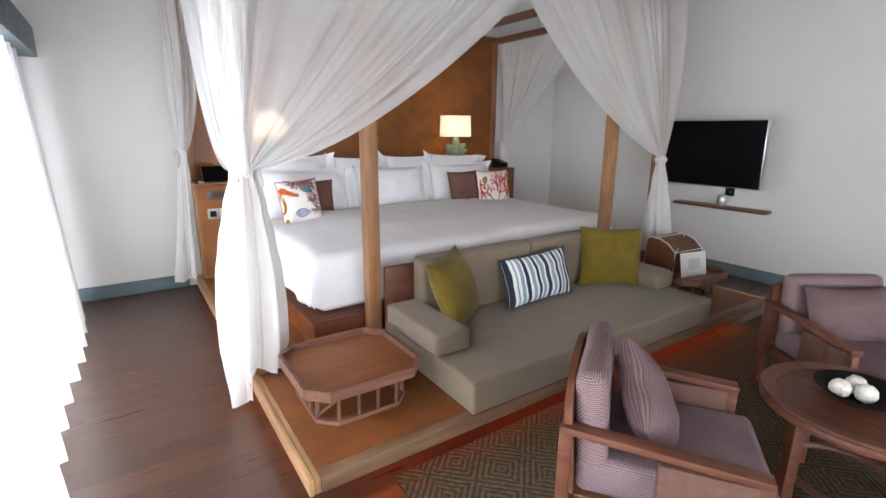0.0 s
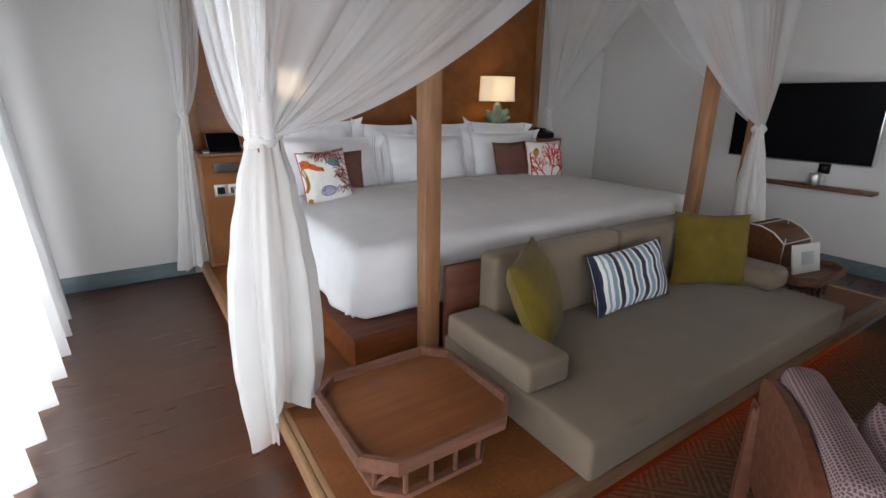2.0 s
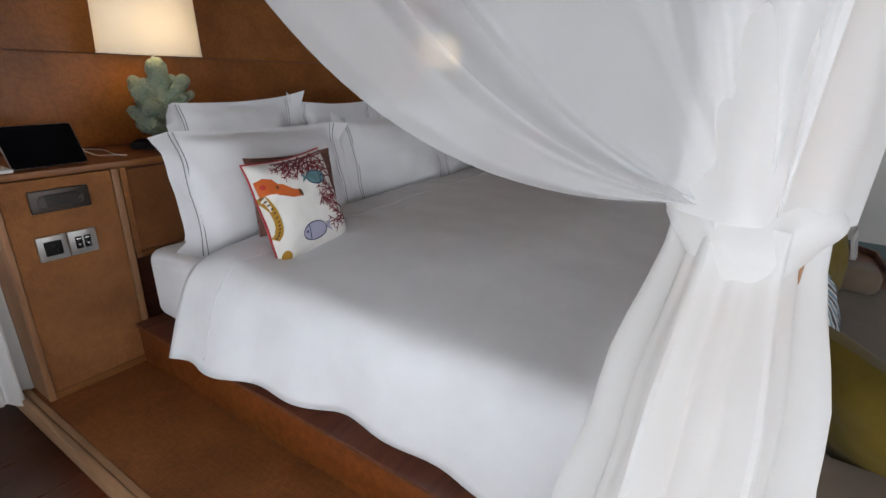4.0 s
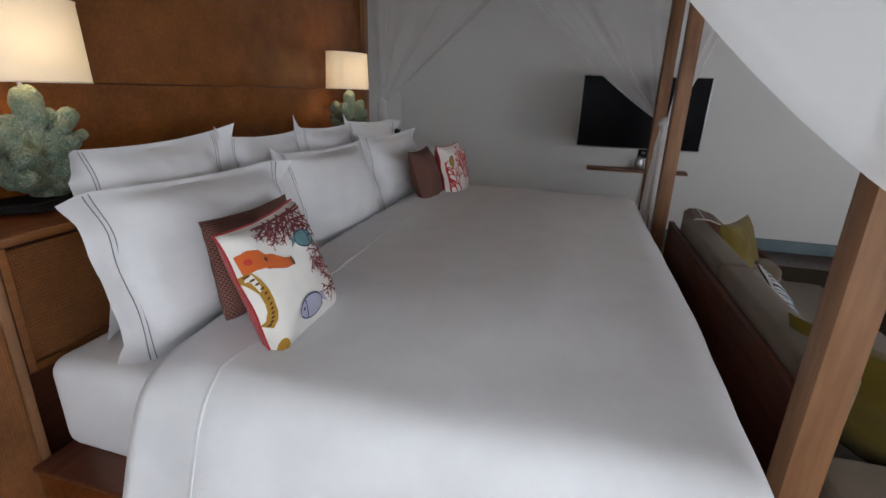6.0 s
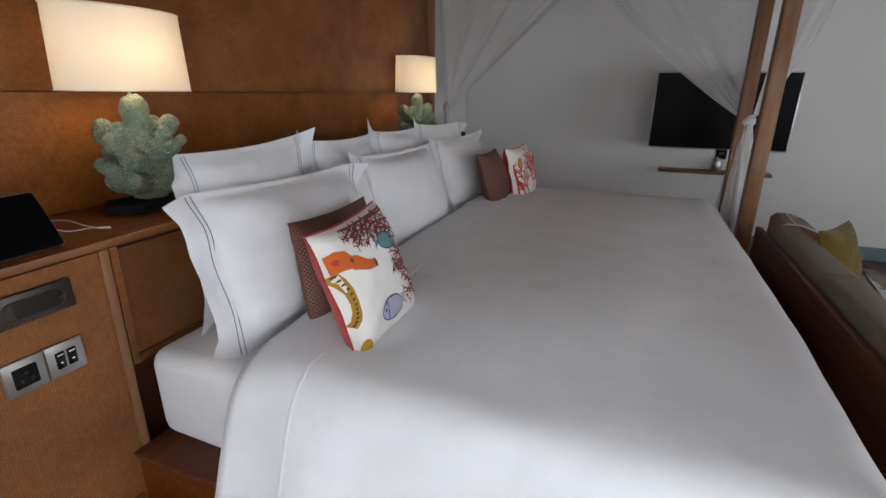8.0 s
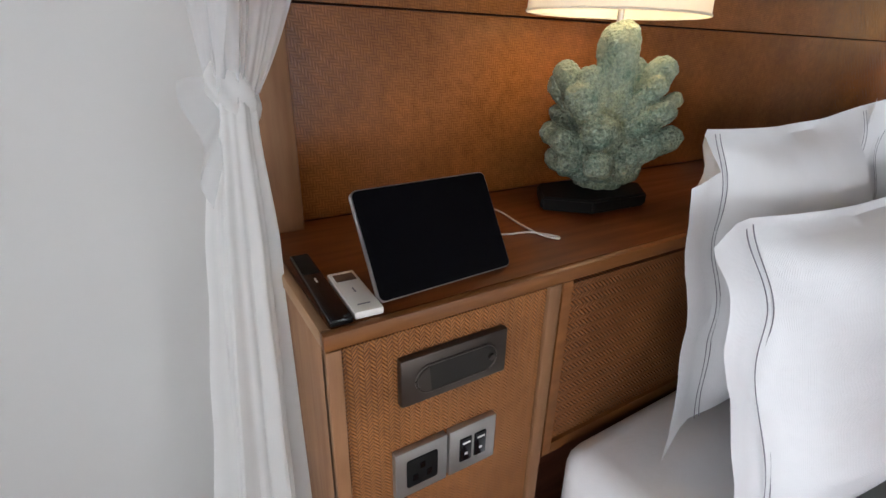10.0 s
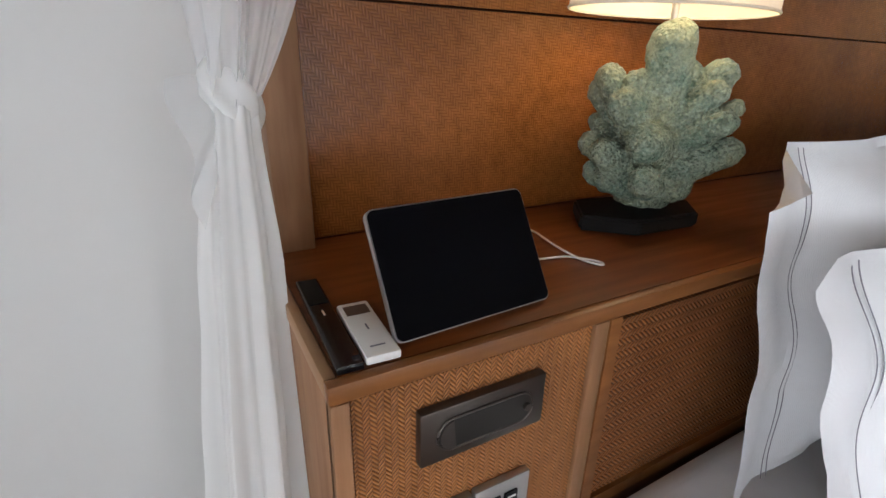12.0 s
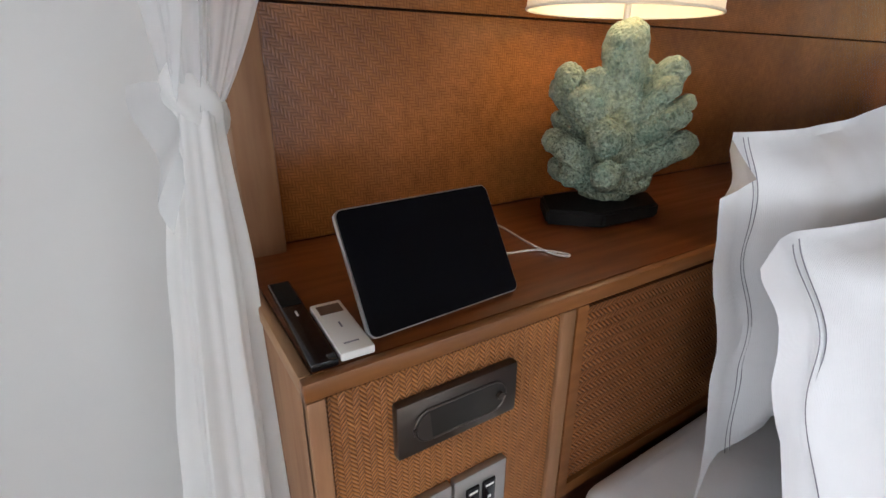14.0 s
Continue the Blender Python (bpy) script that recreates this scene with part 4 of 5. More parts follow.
def drape(key, swags, low, radii, hem, label, r=0.04, ear=None, gap=0.02, wrap=None, **k):
    d = thing("canopy_drape", label, "drape", group="canopy drapes")
    for a, b, mid, out, folds, amp, seed in swags:
        part("gathered_voile", swag(a, b, mid, KNOTS[key], out, folds, amp, seed, gap), VOILE_FINE, d)
    if wrap:
        part("gathered_voile", tail(KNOTS[key], wrap, (0.058, 0.058, 0.058, 0.06), hash_of(key) + 1, lambda p, th: 0.0, folds=3, sy=1.0), VOILE, d)
    part("hanging_tail", tail(KNOTS[key], low, radii, hash_of(key), hem, **k), VOILE, d)
    part("knot", knot_bm(KNOTS[key], r, hash_of(key)), VOILE, d, "knotted band of voile")
    if ear:
        part("knot_end", ear_bm(KNOTS[key], *ear), VOILE_FINE, d)
    return d


ZT = 2.40
drape("foot_left",
      [((0.530, 3.045, ZT), (2.50, 3.045, ZT), (1.23, 3.045, 1.26), (0, -1, 0), 10, 0.024, 1),
       ((0.522, 3.050, ZT), (0.522, 4.22, ZT), (0.522, 3.69, 1.10), (-1, 0, 0), 7, 0.02, 2)],
      (0.552, 3.12, 0.19), (0.055, 0.088, 0.112, 0.128, 0.132, 0.128, 0.105), lambda p, th: (-0.13 if p.x < 0.505 else 0.0) + 0.03 * np.sin(3 * th),
      "white voile bed drape tied in a knot round the foot post", gap=0.046, wrap=(0.588, 3.115, 2.37), r=0.052, sx=1.0, sy=0.85)
drape("foot_right",
      [((3.975, 3.045, ZT), (2.08, 3.045, ZT), (2.84, 3.045, 1.55), (0, -1, 0), 9, 0.022, 3),
       ((3.985, 3.06, ZT), (3.985, 4.50, ZT), (3.985, 3.75, 1.58), (1, 0, 0), 6, 0.018, 4)],
      (3.965, 3.05, 0.36), (0.04, 0.07, 0.095, 0.11, 0.11), lambda p, th: 0.03 * np.sin(3 * th),
      "white voile bed drape tied in a knot beside the foot post")
drape("head_left",
      [((0.565, 5.34, ZT), (0.60, 5.02, ZT), (0.585, 5.08, 1.55), (-1, 0, 0), 5, 0.02, 5),
       ((0.50, 5.19, ZT), (0.72, 5.17, ZT), (0.74, 5.17, 1.50), (0, -1, 0), 6, 0.022, 7)],
      (0.488, 5.19, 0.14), (0.026, 0.042, 0.052, 0.062, 0.074, 0.088), lambda p, th: 0.02 * np.sin(3 * th),
      "white voile bed drape tied beside the headboard", r=0.020, ear=((-0.80, -0.50, -0.3), 0.06), sx=1.0, sy=0.9)
drape("head_right",
      [((4.0, 5.34, ZT), (4.0, 3.90, ZT), (4.0, 4.62, 1.74), (1, 0, 0), 6, 0.016, 6)],
      (4.10, 5.20, 0.20), (0.035, 0.055, 0.07, 0.08, 0.085), lambda p, th: 0.02 * np.sin(3 * th),
      "white voile bed drape tied beside the headboard", r=0.03)

# ---- sofa at the foot of the bed ----
sofa = thing("daybed_sofa", "taupe upholstered daybed sofa on the platform", "sofa")
part("seat", rounded_slab(1.264, 3.268, 2.178, 3.030, PZ, 0.325, 0.018, 7, 0.004), TAUPE, sofa)
for x0, x1 in ((1.455, 2.285), (2.291, 3.075)):
    part("back_cushion", rounded_slab(x0, x1, 2.905, 3.040, 0.327, 0.692, 0.028, x0, 0.005), TAUPE, sofa)
part("arm_bolster", rounded_slab(1.254, 1.464, 2.465, 2.99, 0.327, 0.444, 0.022, 9, 0.004), TAUPE, sofa)
part("arm_bolster", rounded_slab(3.07, 3.27, 2.46, 2.99, 0.327, 0.458, 0.048, 10, 0.005), TAUPE, sofa)
solo("sofa_back_board", boxbm(1.285, 3.21, 3.046, 3.074, PZ, 0.638, bevel=0.004), REDWOOD, "dark red wooden board between sofa and bed", "board")

cushion((1.60, 2.80, 0.53), (0.53, -0.78, 0.40), 2, 0.45, 0.42, 0.15, OLIVE, 51, "olive velvet cushion leaning in the corner of the sofa", "olive cushions")
cushion((2.935, 2.765, 0.528), (-0.50, -0.84, 0.22), -2, 0.45, 0.43, 0.15, OLIVE, 52, "olive velvet cushion standing against the sofa back", "olive cushions")


def striped_cushion():
    c, fn, rim = cushion((2.25, 2.80, 0.487), (-0.10, -1, 0.33), 4, 0.53, 0.31, 0.13, WHITECLOTH, 53, "white cushion with navy and grey-blue stripes")
    navy, pale = cloth("stripe_navy", (0.025, 0.032, 0.06)), cloth("stripe_grey_blue", (0.23, 0.33, 0.42))
    for i, (u, w, mat) in enumerate(((-0.93, 0.13, navy), (-0.76, 0.05, pale), (-0.62, 0.09, pale), (-0.48, 0.10, navy), (-0.31, 0.10, pale), (-0.16, 0.08, navy), (-0.02, 0.10, pale),
                                     (0.14, 0.11, navy), (0.31, 0.10, pale), (0.46, 0.09, navy), (0.60, 0.10, pale), (0.75, 0.09, navy), (0.92, 0.13, navy))):
        bm = bmesh.new()
        for k in range(6):
            strip_on(bm, fn, [(u - w / 2 + w * (k + 0.5) / 6, -0.985 + 1.97 * j / 26) for j in range(27)], w / 6, 0.0016)
        part("stripe", bm, mat, c)
    part("piping", tube(bmesh.new(), rim, 0.004, 6, True), navy, c, "navy piping")


striped_cushion()


# ---- tray tables ----
def octagon(hx, hy, c):
    return [(-hx + c, -hy), (hx - c, -hy), (hx, -hy + c), (hx, hy - c), (hx - c, hy), (-hx + c, hy), (-hx, hy - c), (-hx, -hy + c)]


def ring_wall(bm, outer, inner, z0, z1):
    n = len(outer)
    vs = [[bm.verts.new((x, y, z)) for x, y in o] for o, z in ((outer, z0), (outer, z1), (inner, z1), (inner, z0))]
    for k in range(n):
        j = (k + 1) % n
        for a, b in zip(vs, vs[1:] + vs[:1]):
            bm.faces.new((a[k], a[j], b[j], b[k]))
    return bm


def tray_table(at, turn, label):
    t = thing("tray_table", label, "side table", at, turn, "tray tables")
    hx, hy, c = 0.28, 0.268, 0.085
    o, i = octagon(hx, hy, c), octagon(hx - 0.016, hy - 0.016, c - 0.007)
    part("tray_rim", ring_wall(bmesh.new(), o, i, 0.155, 0.203), TRAYWOOD, t, "greyed rosewood rim", 30)
    part("tray_floor", prism(bmesh.new(), octagon(hx - 0.017, hy - 0.017, c - 0.007), 0.159, 0.173), TRAYTOP, t, "lacquered tray floor", 30)
    lo, li = octagon(hx - 0.06, hy - 0.055, 0.075), octagon(hx - 0.085, hy - 0.08, 0.065)
    part("bottom_frame", ring_wall(bmesh.new(), lo, li, 0.0, 0.018), TRAYWOOD, t, smooth=30)
    part("top_frame", ring_wall(bmesh.new(), lo, li, 0.137, 0.154), TRAYWOOD, t, smooth=30)
    m = octagon(hx - 0.072, hy - 0.067, 0.07)
    for k in range(8):
        (xa, ya), (xb, yb) = m[k], m[(k + 1) % 8]
        for f in ((0.0, 0.333, 0.667) if k % 2 == 0 else (0.0,)):
            x, y = xa + (xb - xa) * f, ya + (yb - ya) * f
            part("spindle", rod(bmesh.new(), (x, y, 0.018), (x, y, 0.137), 0.0085, n=10), TRAYWOOD, t)
        if k % 2:
            part("brace", rod(bmesh.new(), (xa, ya, 0.03), (xb, yb, 0.125), 0.006, n=8), TRAYWOOD, t)
    return t


tray_table((0.884, 2.648, PZ), 0, "octagonal wooden tray table on spindles beside the sofa")
tray_table((3.625, 2.63, PZ), 0, "octagonal wooden tray table carrying a box and a card stand")

bx = thing("tissue_box", "rounded brown wooden box with pale edging on the tray table", "box", (3.69, 2.735, PZ + 0.173), -4)
prof = [(-0.13, 0), (0.13, 0), (0.13, 0.225), (0.10, 0.25), (0.02, 0.25), (-0.06, 0.222), (-0.13, 0.165)]
part("body", prism(bmesh.new(), prof, -0.165, 0.165, pose(0, 0, 0, 90, 0, 90)), BROWN, bx, smooth=30)
for x in (-0.167, 0.167):
    part("edging", tube(bmesh.new(), [(x, y, z) for y, z in prof], 0.005, 6, True), WHITEPLASTIC, bx, "pale edging")
for a, b in (((-0.165, -0.132, 0.167), (0.165, -0.132, 0.167)), ((-0.165, 0.05, 0.252), (0.165, 0.05, 0.252)), ((-0.16, -0.13, 0.169), (0.15, 0.02, 0.252))):
    part("edging", rod(bmesh.new(), a, b, 0.004, n=6), WHITEPLASTIC, bx, "pale edging")

cs = thing("card_stand", "small white framed card standing on the tray table", "card stand", (3.60, 2.50, PZ + 0.173), -12)
part("board", boxbm(-0.125, 0.125, -0.006, 0.006, 0.002, 0.182, bevel=0.003, m=pose(0, 0, 0, -12, 0, 0)), WHITEPLASTIC, cs)
part("card", boxbm(-0.055, 0.06, -0.0085, -0.0062, 0.055, 0.135, m=pose(0, 0, 0, -12, 0, 0)), plain("pale_grey_card", (0.5, 0.53, 0.55), 0.5), cs, "pale grey card")
part("foot", boxbm(-0.03, 0.03, 0.0, 0.05, 0.0, 0.004), WHITEPLASTIC, cs)


# ---- armchairs ----
def flat_uv(bm):
    uv = bm.loops.layers.uv.verify()
    for f in bm.faces:
        n = f.normal
        k = max(range(3), key=lambda i: abs(n[i]))
        i, j = ((1, 2), (0, 2), (0, 1))[k]
        for l in f.loops:
            l[uv].uv = (l.vert.co[i], l.vert.co[j])
    return bm


def pad(x0, x1, y0, y1, z0, z1, r, seed, m=None):
    bm = rounded_slab(x0, x1, y0, y1, z0, z1, r, seed, 0.004)
    bm.normal_update()
    flat_uv(bm)
    if m is not None:
        bmesh.ops.transform(bm, matrix=m, verts=bm.verts)
    return bm


def armchair(at, turn, label):
    """Faces -y; the origin lies on the floor under the middle of the back."""
    c = thing("armchair", label, "armchair", at, turn, "armchairs round the coffee table")
    lean = pose(0, 0.0, 0.24, -4, 0, 0)
    w = 0.282
    shell = []
    for k in range(13):
        a = np.pi * k / 12
        shell.append((w * 0.98 * np.cos(a) * (0.62 + 0.38 * abs(np.cos(a))) if 0 < k < 12 else w * np.cos(a), 0.315 + 0.085 * np.sin(a)))
    out = [(w, 0.0)] + shell + [(-w, 0.0)]
    part("back_shell", prism(bmesh.new(), out, -0.012, 0.012, lean @ pose(0, 0.012, 0, 90, 0, 0)), CHAIRWOOD, c, "curved rosy wood back", 30)
    part("back_cushion", pad(-0.255, 0.255, -0.105, -0.003, 0.07, 0.415, 0.045, 21, lean), MAUVE, c, "mauve dotted back cushion")
    part("seat", pad(-0.25, 0.25, -0.585, 0.0, 0.225, 0.36, 0.035, 22), MAUVECALM, c, "fine mauve seat cushion")
    part("seat_frame", boxbm(-0.255, 0.255, -0.585, 0.0, 0.175, 0.223, bevel=0.005), CHAIRWOOD, c)
    for s in (-1, 1):
        x = s * 0.275
        am = bmesh.new()
        box(am, x - 0.028, x + 0.028, -0.535, 0.05, 0.432, 0.458, bevel=0.006)
        for v in am.verts:
            v.co.z += 0.035 * max(0.0, (v.co.y + 0.2) / 0.25) if v.co.y > -0.2 else 0.0
        part("arm_rest", am, CHAIRWOOD, c)
        part("arm_panel", boxbm(x - 0.022, x + 0.022, -0.50, -0.24, 0.24, 0.431, bevel=0.006), plain("woven_arm_wrap", (0.12, 0.056, 0.040), 0.65, var=0.25, scale=26, grain=0.5, grain_scale=120), c, "strap-wrapped side panel")
        for y, zt in ((-0.515, 0.431), (0.035, 0.48)):
            part("leg", boxbm(x - 0.018, x + 0.018, y - 0.02, y + 0.02, 0.0, zt, bevel=0.005), CHAIRWOOD, c)
    return c


armchair((1.425, 1.715, 0.012), 34.4, "rosy wood armchair with mauve dotted upholstery, seen by the daybed")
armchair((3.22, 1.58, 0.012), -32.7, "rosy wood armchair with mauve upholstery across the coffee table")


def chair_cushion(at, normal, roll, w, h, seed, label):
    return cushion(at, normal, roll, w, h, 0.15, MAUVEFINE, seed, label, "mauve cushions", 0.05)


chair_cushion((1.555, 1.548, 0.475), (0.52, -0.80, 0.42), 38, 0.35, 0.35, 61, "mauve dotted cushion leaning on an armchair back")
chair_cushion((3.14, 1.44, 0.49), (-0.54, -0.84, 0.35), 0, 0.46, 0.30, 62, "mauve striped cushion lying across an armchair back")

# ---- coffee table ----
CT = (2.27, 1.14)
ct = thing("coffee_table", "round brown wooden coffee table with a ring stretcher", "coffee table", (*CT, 0.012))
part("table_top", lathe(bmesh.new(), [(0.0, 0.372), (0.285, 0.372), (0.315, 0.385), (0.318, 0.40), (0.312, 0.412), (0.27, 0.414), (0.262, 0.410), (0.0, 0.410)], 64), REDWOOD, ct)
part("rim", lathe(bmesh.new(), [(0.268, 0.4115), (0.316, 0.4125), (0.320, 0.42), (0.314, 0.428), (0.272, 0.424), (0.268, 0.4115)], 64), CHAIRWOOD, ct, "raised rosy wood rim")
for k in range(4):
    a = radians(45 + 90 * k + 12)
    x, y = 0.225 * np.cos(a), 0.225 * np.sin(a)
    part("leg", boxbm(-0.022, 0.022, -0.022, 0.022, 0.0, 0.371, bevel=0.004, m=pose(x, y, 0, 0, 0, 57 + 90 * k)), CHAIRWOOD, ct)
part("ring_stretcher", tube(bmesh.new(), [(0.195 * np.cos(a), 0.195 * np.sin(a), 0.10) for a in np.linspace(0, 2 * np.pi, 40, endpoint=False)], 0.013, 8, True), CHAIRWOOD, ct)
bowl = solo("bowl", lathe(bmesh.new(), [(0.0, 0.0), (0.05, 0.0), (0.12, 0.028), (0.15, 0.05), (0.146, 0.052), (0.115, 0.034), (0.045, 0.008), (0.0, 0.008)], 40), BLACKMATT,
            "shallow dark bowl holding white coral balls", "bowl")
bowl.location = (2.30, 1.15, 0.428)


def coral_ball(at, r, seed, knobs):
    bm = bmesh.new()
    bmesh.ops.create_icosphere(bm, subdivisions=4, radius=r)
    rnd = random.Random(seed)
    for v in bm.verts:
        n = v.co.normalized()
        k = noise.voronoi(n * knobs + Vector((seed, 0, 0)))[0][0]
        v.co += n * r * (0.22 * (0.5 - k))
    ob = solo("coral_ball", bm, plain("white_coral", (0.68, 0.66, 0.60), 0.9, var=0.12, scale=40, grain=0.6, grain_scale=160), "knobbly white coral ball in the bowl", "decoration", "coral balls")
    ob.location = at


coral_ball((2.245, 1.205, 0.474), 0.034, 1, 4.5)
coral_ball((2.275, 1.135, 0.474), 0.035, 2, 2.2)
coral_ball((2.325, 1.18, 0.474), 0.035, 3, 2.4)

rug = solo("rug", boxbm(0.88, 4.6, -1.0, 2.215, 0.0005, 0.012, bevel=0.004), RUG, "olive-brown woven rug under the armchairs", "rug")


# ---- bedside lamps ----
def fused(bm, voxel):
    """Overlapping closed shapes melted into one skin."""
    raw = bpy.data.meshes.new("raw")
    bm.to_mesh(raw)
    bm.free()
    ob = new("raw", raw)
    mod = ob.modifiers.new("fuse", "REMESH")
    mod.mode, mod.voxel_size = "VOXEL", voxel
    bpy.context.view_layer.update()
    skin = bpy.data.meshes.new_from_object(ob.evaluated_get(bpy.context.evaluated_depsgraph_get()))
    out = bmesh.new()
    out.from_mesh(skin)
    bpy.data.objects.remove(ob)
    for m in (raw, skin):
        bpy.data.meshes.remove(m)
    bmesh.ops.smooth_vert(out, verts=out.verts, factor=0.5, use_axis_x=True, use_axis_y=True, use_axis_z=True)
    out.normal_update()
    grit = [(v, v.normal * (0.0028 * noise.noise(v.co * 75) + 0.0016 * noise.noise(v.co * 170))) for v in out.verts]
    for v, d in grit:
        v.co += d
    return out


def coral_lamp(at, seed, label):
    l = thing("table_lamp", label, "table lamp", at, -8, "bedside lamps")
    base = [(-0.142, -0.012), (-0.06, -0.072), (0.085, -0.060), (0.135, 0.012), (0.062, 0.085), (-0.09, 0.083)]
    bb = prism(bmesh.new(), base, 0.0, 0.028)
    bmesh.ops.bevel(bb, geom=list(bb.edges), offset=0.005, segments=2, affect="EDGES")
    part("base", bb, BLACKMATT, l, "black stone base", 30)
    body = bmesh.new()
    lobes = [((732, 102), (712, 300), 68, 50, 0.0), ((792, 160), (735, 290), 26, 26, 0.03), ((868, 175), (770, 300), 46, 34, 0.022), ((850, 215), (745, 320), 34, 30, -0.015),
             ((868, 288), (750, 360), 38, 36, -0.03), ((905, 257), (820, 310), 28, 26, 0.01), ((890, 365), (755, 440), 40, 44, -0.01), ((562, 190), (640, 330), 44, 42, 0.0),
             ((532, 228), (620, 330), 42, 44, 0.02), ((640, 197), (690, 310), 38, 32, -0.022), ((612, 262), (655, 325), 56, 54, -0.034), ((668, 350), (690, 365), 58, 62, -0.05),
             ((510, 375), (600, 420), 42, 50, -0.012), ((548, 388), (610, 440), 44, 48, -0.038), ((522, 322), (600, 380), 36, 42, 0.04), ((512, 462), (600, 480), 40, 50, 0.008),
             ((556, 468), (625, 480), 44, 50, -0.02), ((667, 440), (668, 470), 44, 46, -0.078), ((657, 545), (685, 400), 84, 92, 0.034), ((752, 478), (700, 470), 56, 66, 0.012)]
    k = 0.0006
    spin = pose(0, 0, 0, 0, 0, -42)
    for (tx, ty), (rx, ry), r1, r0, dy in lobes:
        tip, root = (Vector(((x - 730 + 0.155 * (z - 60)) * k * 0.97, d, (553 - z) * k * 1.045)) for x, z, d in ((tx, ty, dy * 1.25), (rx, ry, dy * 0.5)))
        tip, root = spin @ tip, spin @ root
        ax = tip - root
        q = ax.to_track_quat("Z", "Y").to_matrix().to_4x4() if ax.length > 0.004 else Matrix()
        ln, a0, a1 = max(ax.length, 0.002), r0 * k * 1.0, r1 * k * 1.0
        off = Vector((tx * 0.01, ty * 0.01, dy))

        def lobe(u, v):
            if v < 0.25:
                f = v / 0.25
                rr, zz = a0 * np.sin(f * np.pi / 2), -a0 * np.cos(f * np.pi / 2)
            elif v < 0.6:
                f = (v - 0.25) / 0.35
                rr, zz = a0 + (a1 - a0) * f, ln * f
            else:
                f = (v - 0.6) / 0.4
                rr, zz = a1 * np.cos(f * np.pi / 2 * 0.999), ln + a1 * np.sin(f * np.pi / 2)
            p = root + (q @ Vector((rr * np.cos(2 * np.pi * u), rr * np.sin(2 * np.pi * u), zz)))
            n = 1 + 0.09 * noise.noise(p * 30 + off) + 0.05 * noise.noise(p * 70 + off)
            c = root.lerp(tip, min(1.0, max(0.0, zz / ln)))
            p = c + (p - c) * n
            p.z = max(p.z, 0.0)
            return p + Vector((0, 0, 0.028))
        sheet(body, lobe, 28, 24, True)
    part("coral_body", fused(body, 0.0036), CORAL, l, "verdigris coral-shaped body", 80)
    part("stem", rod(bmesh.new(), (0, 0, 0.33), (0, 0, 0.47), 0.006), SILVER, l, "thin metal stem")
    sh = bmesh.new()
    n = 64
    rings = []
    for rx, ry, z in ((0.190, 0.115, 0.362), (0.181, 0.108, 0.584)):
        rings.append([sh.verts.new((rx * np.sign(np.cos(a)) * abs(np.cos(a)), ry * np.sign(np.sin(a)) * abs(np.sin(a)), z)) for a in np.linspace(0, 2 * np.pi, n, endpoint=False)])
    for k in range(n):
        sh.faces.new((rings[0][k], rings[0][(k + 1) % n], rings[1][(k + 1) % n], rings[1][k]))
    shade = part("shade", sh, SHADE, l, "cream linen oval shade glowing warm", 60)
    for ring, z in ((0, 0.362), (1, 0.584)):
        rx, ry = ((0.190, 0.115), (0.181, 0.108))[ring]
        pts = [(rx * np.sign(np.cos(a)) * abs(np.cos(a)), ry * np.sign(np.sin(a)) * abs(np.sin(a)), z) for a in np.linspace(0, 2 * np.pi, n, endpoint=False)]
        part("shade_hem", tube(bmesh.new(), pts, 0.0025, 6, True), SHADE, shade)
    part("spider", rod(bmesh.new(), (-0.182, 0, 0.47), (0.182, 0, 0.47), 0.002, n=6), SILVER, shade)
    return l


coral_lamp((1.24, 5.222, 0.9685), 1, "lamp with verdigris coral base, black foot and cream shade")
coral_lamp((3.28, 5.19, 0.9685), 1, "lamp with verdigris coral base behind the pillows, cream shade")

# ---- things on the cabinet ----
tb = thing("tablet_computer", "black tablet in a thin silver rim, leaning on its stand", "tablet")
TM = Matrix.Translation((0.763, 5.036, 0.972)) @ pose(0, 0, 0, 0, 0, 3.5) @ pose(0, 0, 0, -31, 0, 0)


def rounded_plate(hw, z0, z1, r, y0, y1, m):
    pts = []
    for cx, cz, a0 in ((hw - r, z1 - r, 0), (-hw + r, z1 - r, 90), (-hw + r, z0 + r, 180), (hw - r, z0 + r, 270)):
        pts += [(cx + r * np.cos(radians(a0 + k * 18)), cz + r * np.sin(radians(a0 + k * 18))) for k in range(6)]
    return prism(bmesh.new(), pts, -y1, -y0, m @ pose(0, 0, 0, 90, 0, 0))


part("case", rounded_plate(0.107, 0.0, 0.145, 0.009, -0.002, 0.006, TM), SILVER, tb, "silver rim", 30)
part("screen", rounded_plate(0.1055, 0.0015, 0.1435, 0.008, -0.0034, -0.0022, TM), SCREEN, tb, "black switched-off glass", 30)
part("stand", boxbm(-0.03, 0.03, 0.0, 0.006, -0.012, 0.085, bevel=0.002, m=Matrix.Translation((0.76, 5.152, 0.981)) @ pose(0, 0, 0, 28, 0, 0)), BLACKMATT, tb)
cab_pts = [(0.862, 5.085, 1.02), (0.89, 5.105, 0.998), (0.945, 5.145, 0.973), (0.99, 5.138, 0.971), (1.018, 5.102, 0.971), (1.012, 5.092, 0.971), (1.0, 5.12, 0.971), (1.0, 5.176, 0.972), (1.012, 5.27, 0.972), (0.97, 5.335, 0.972), (0.85, 5.355, 0.974), (0.77, 5.33, 0.972)]


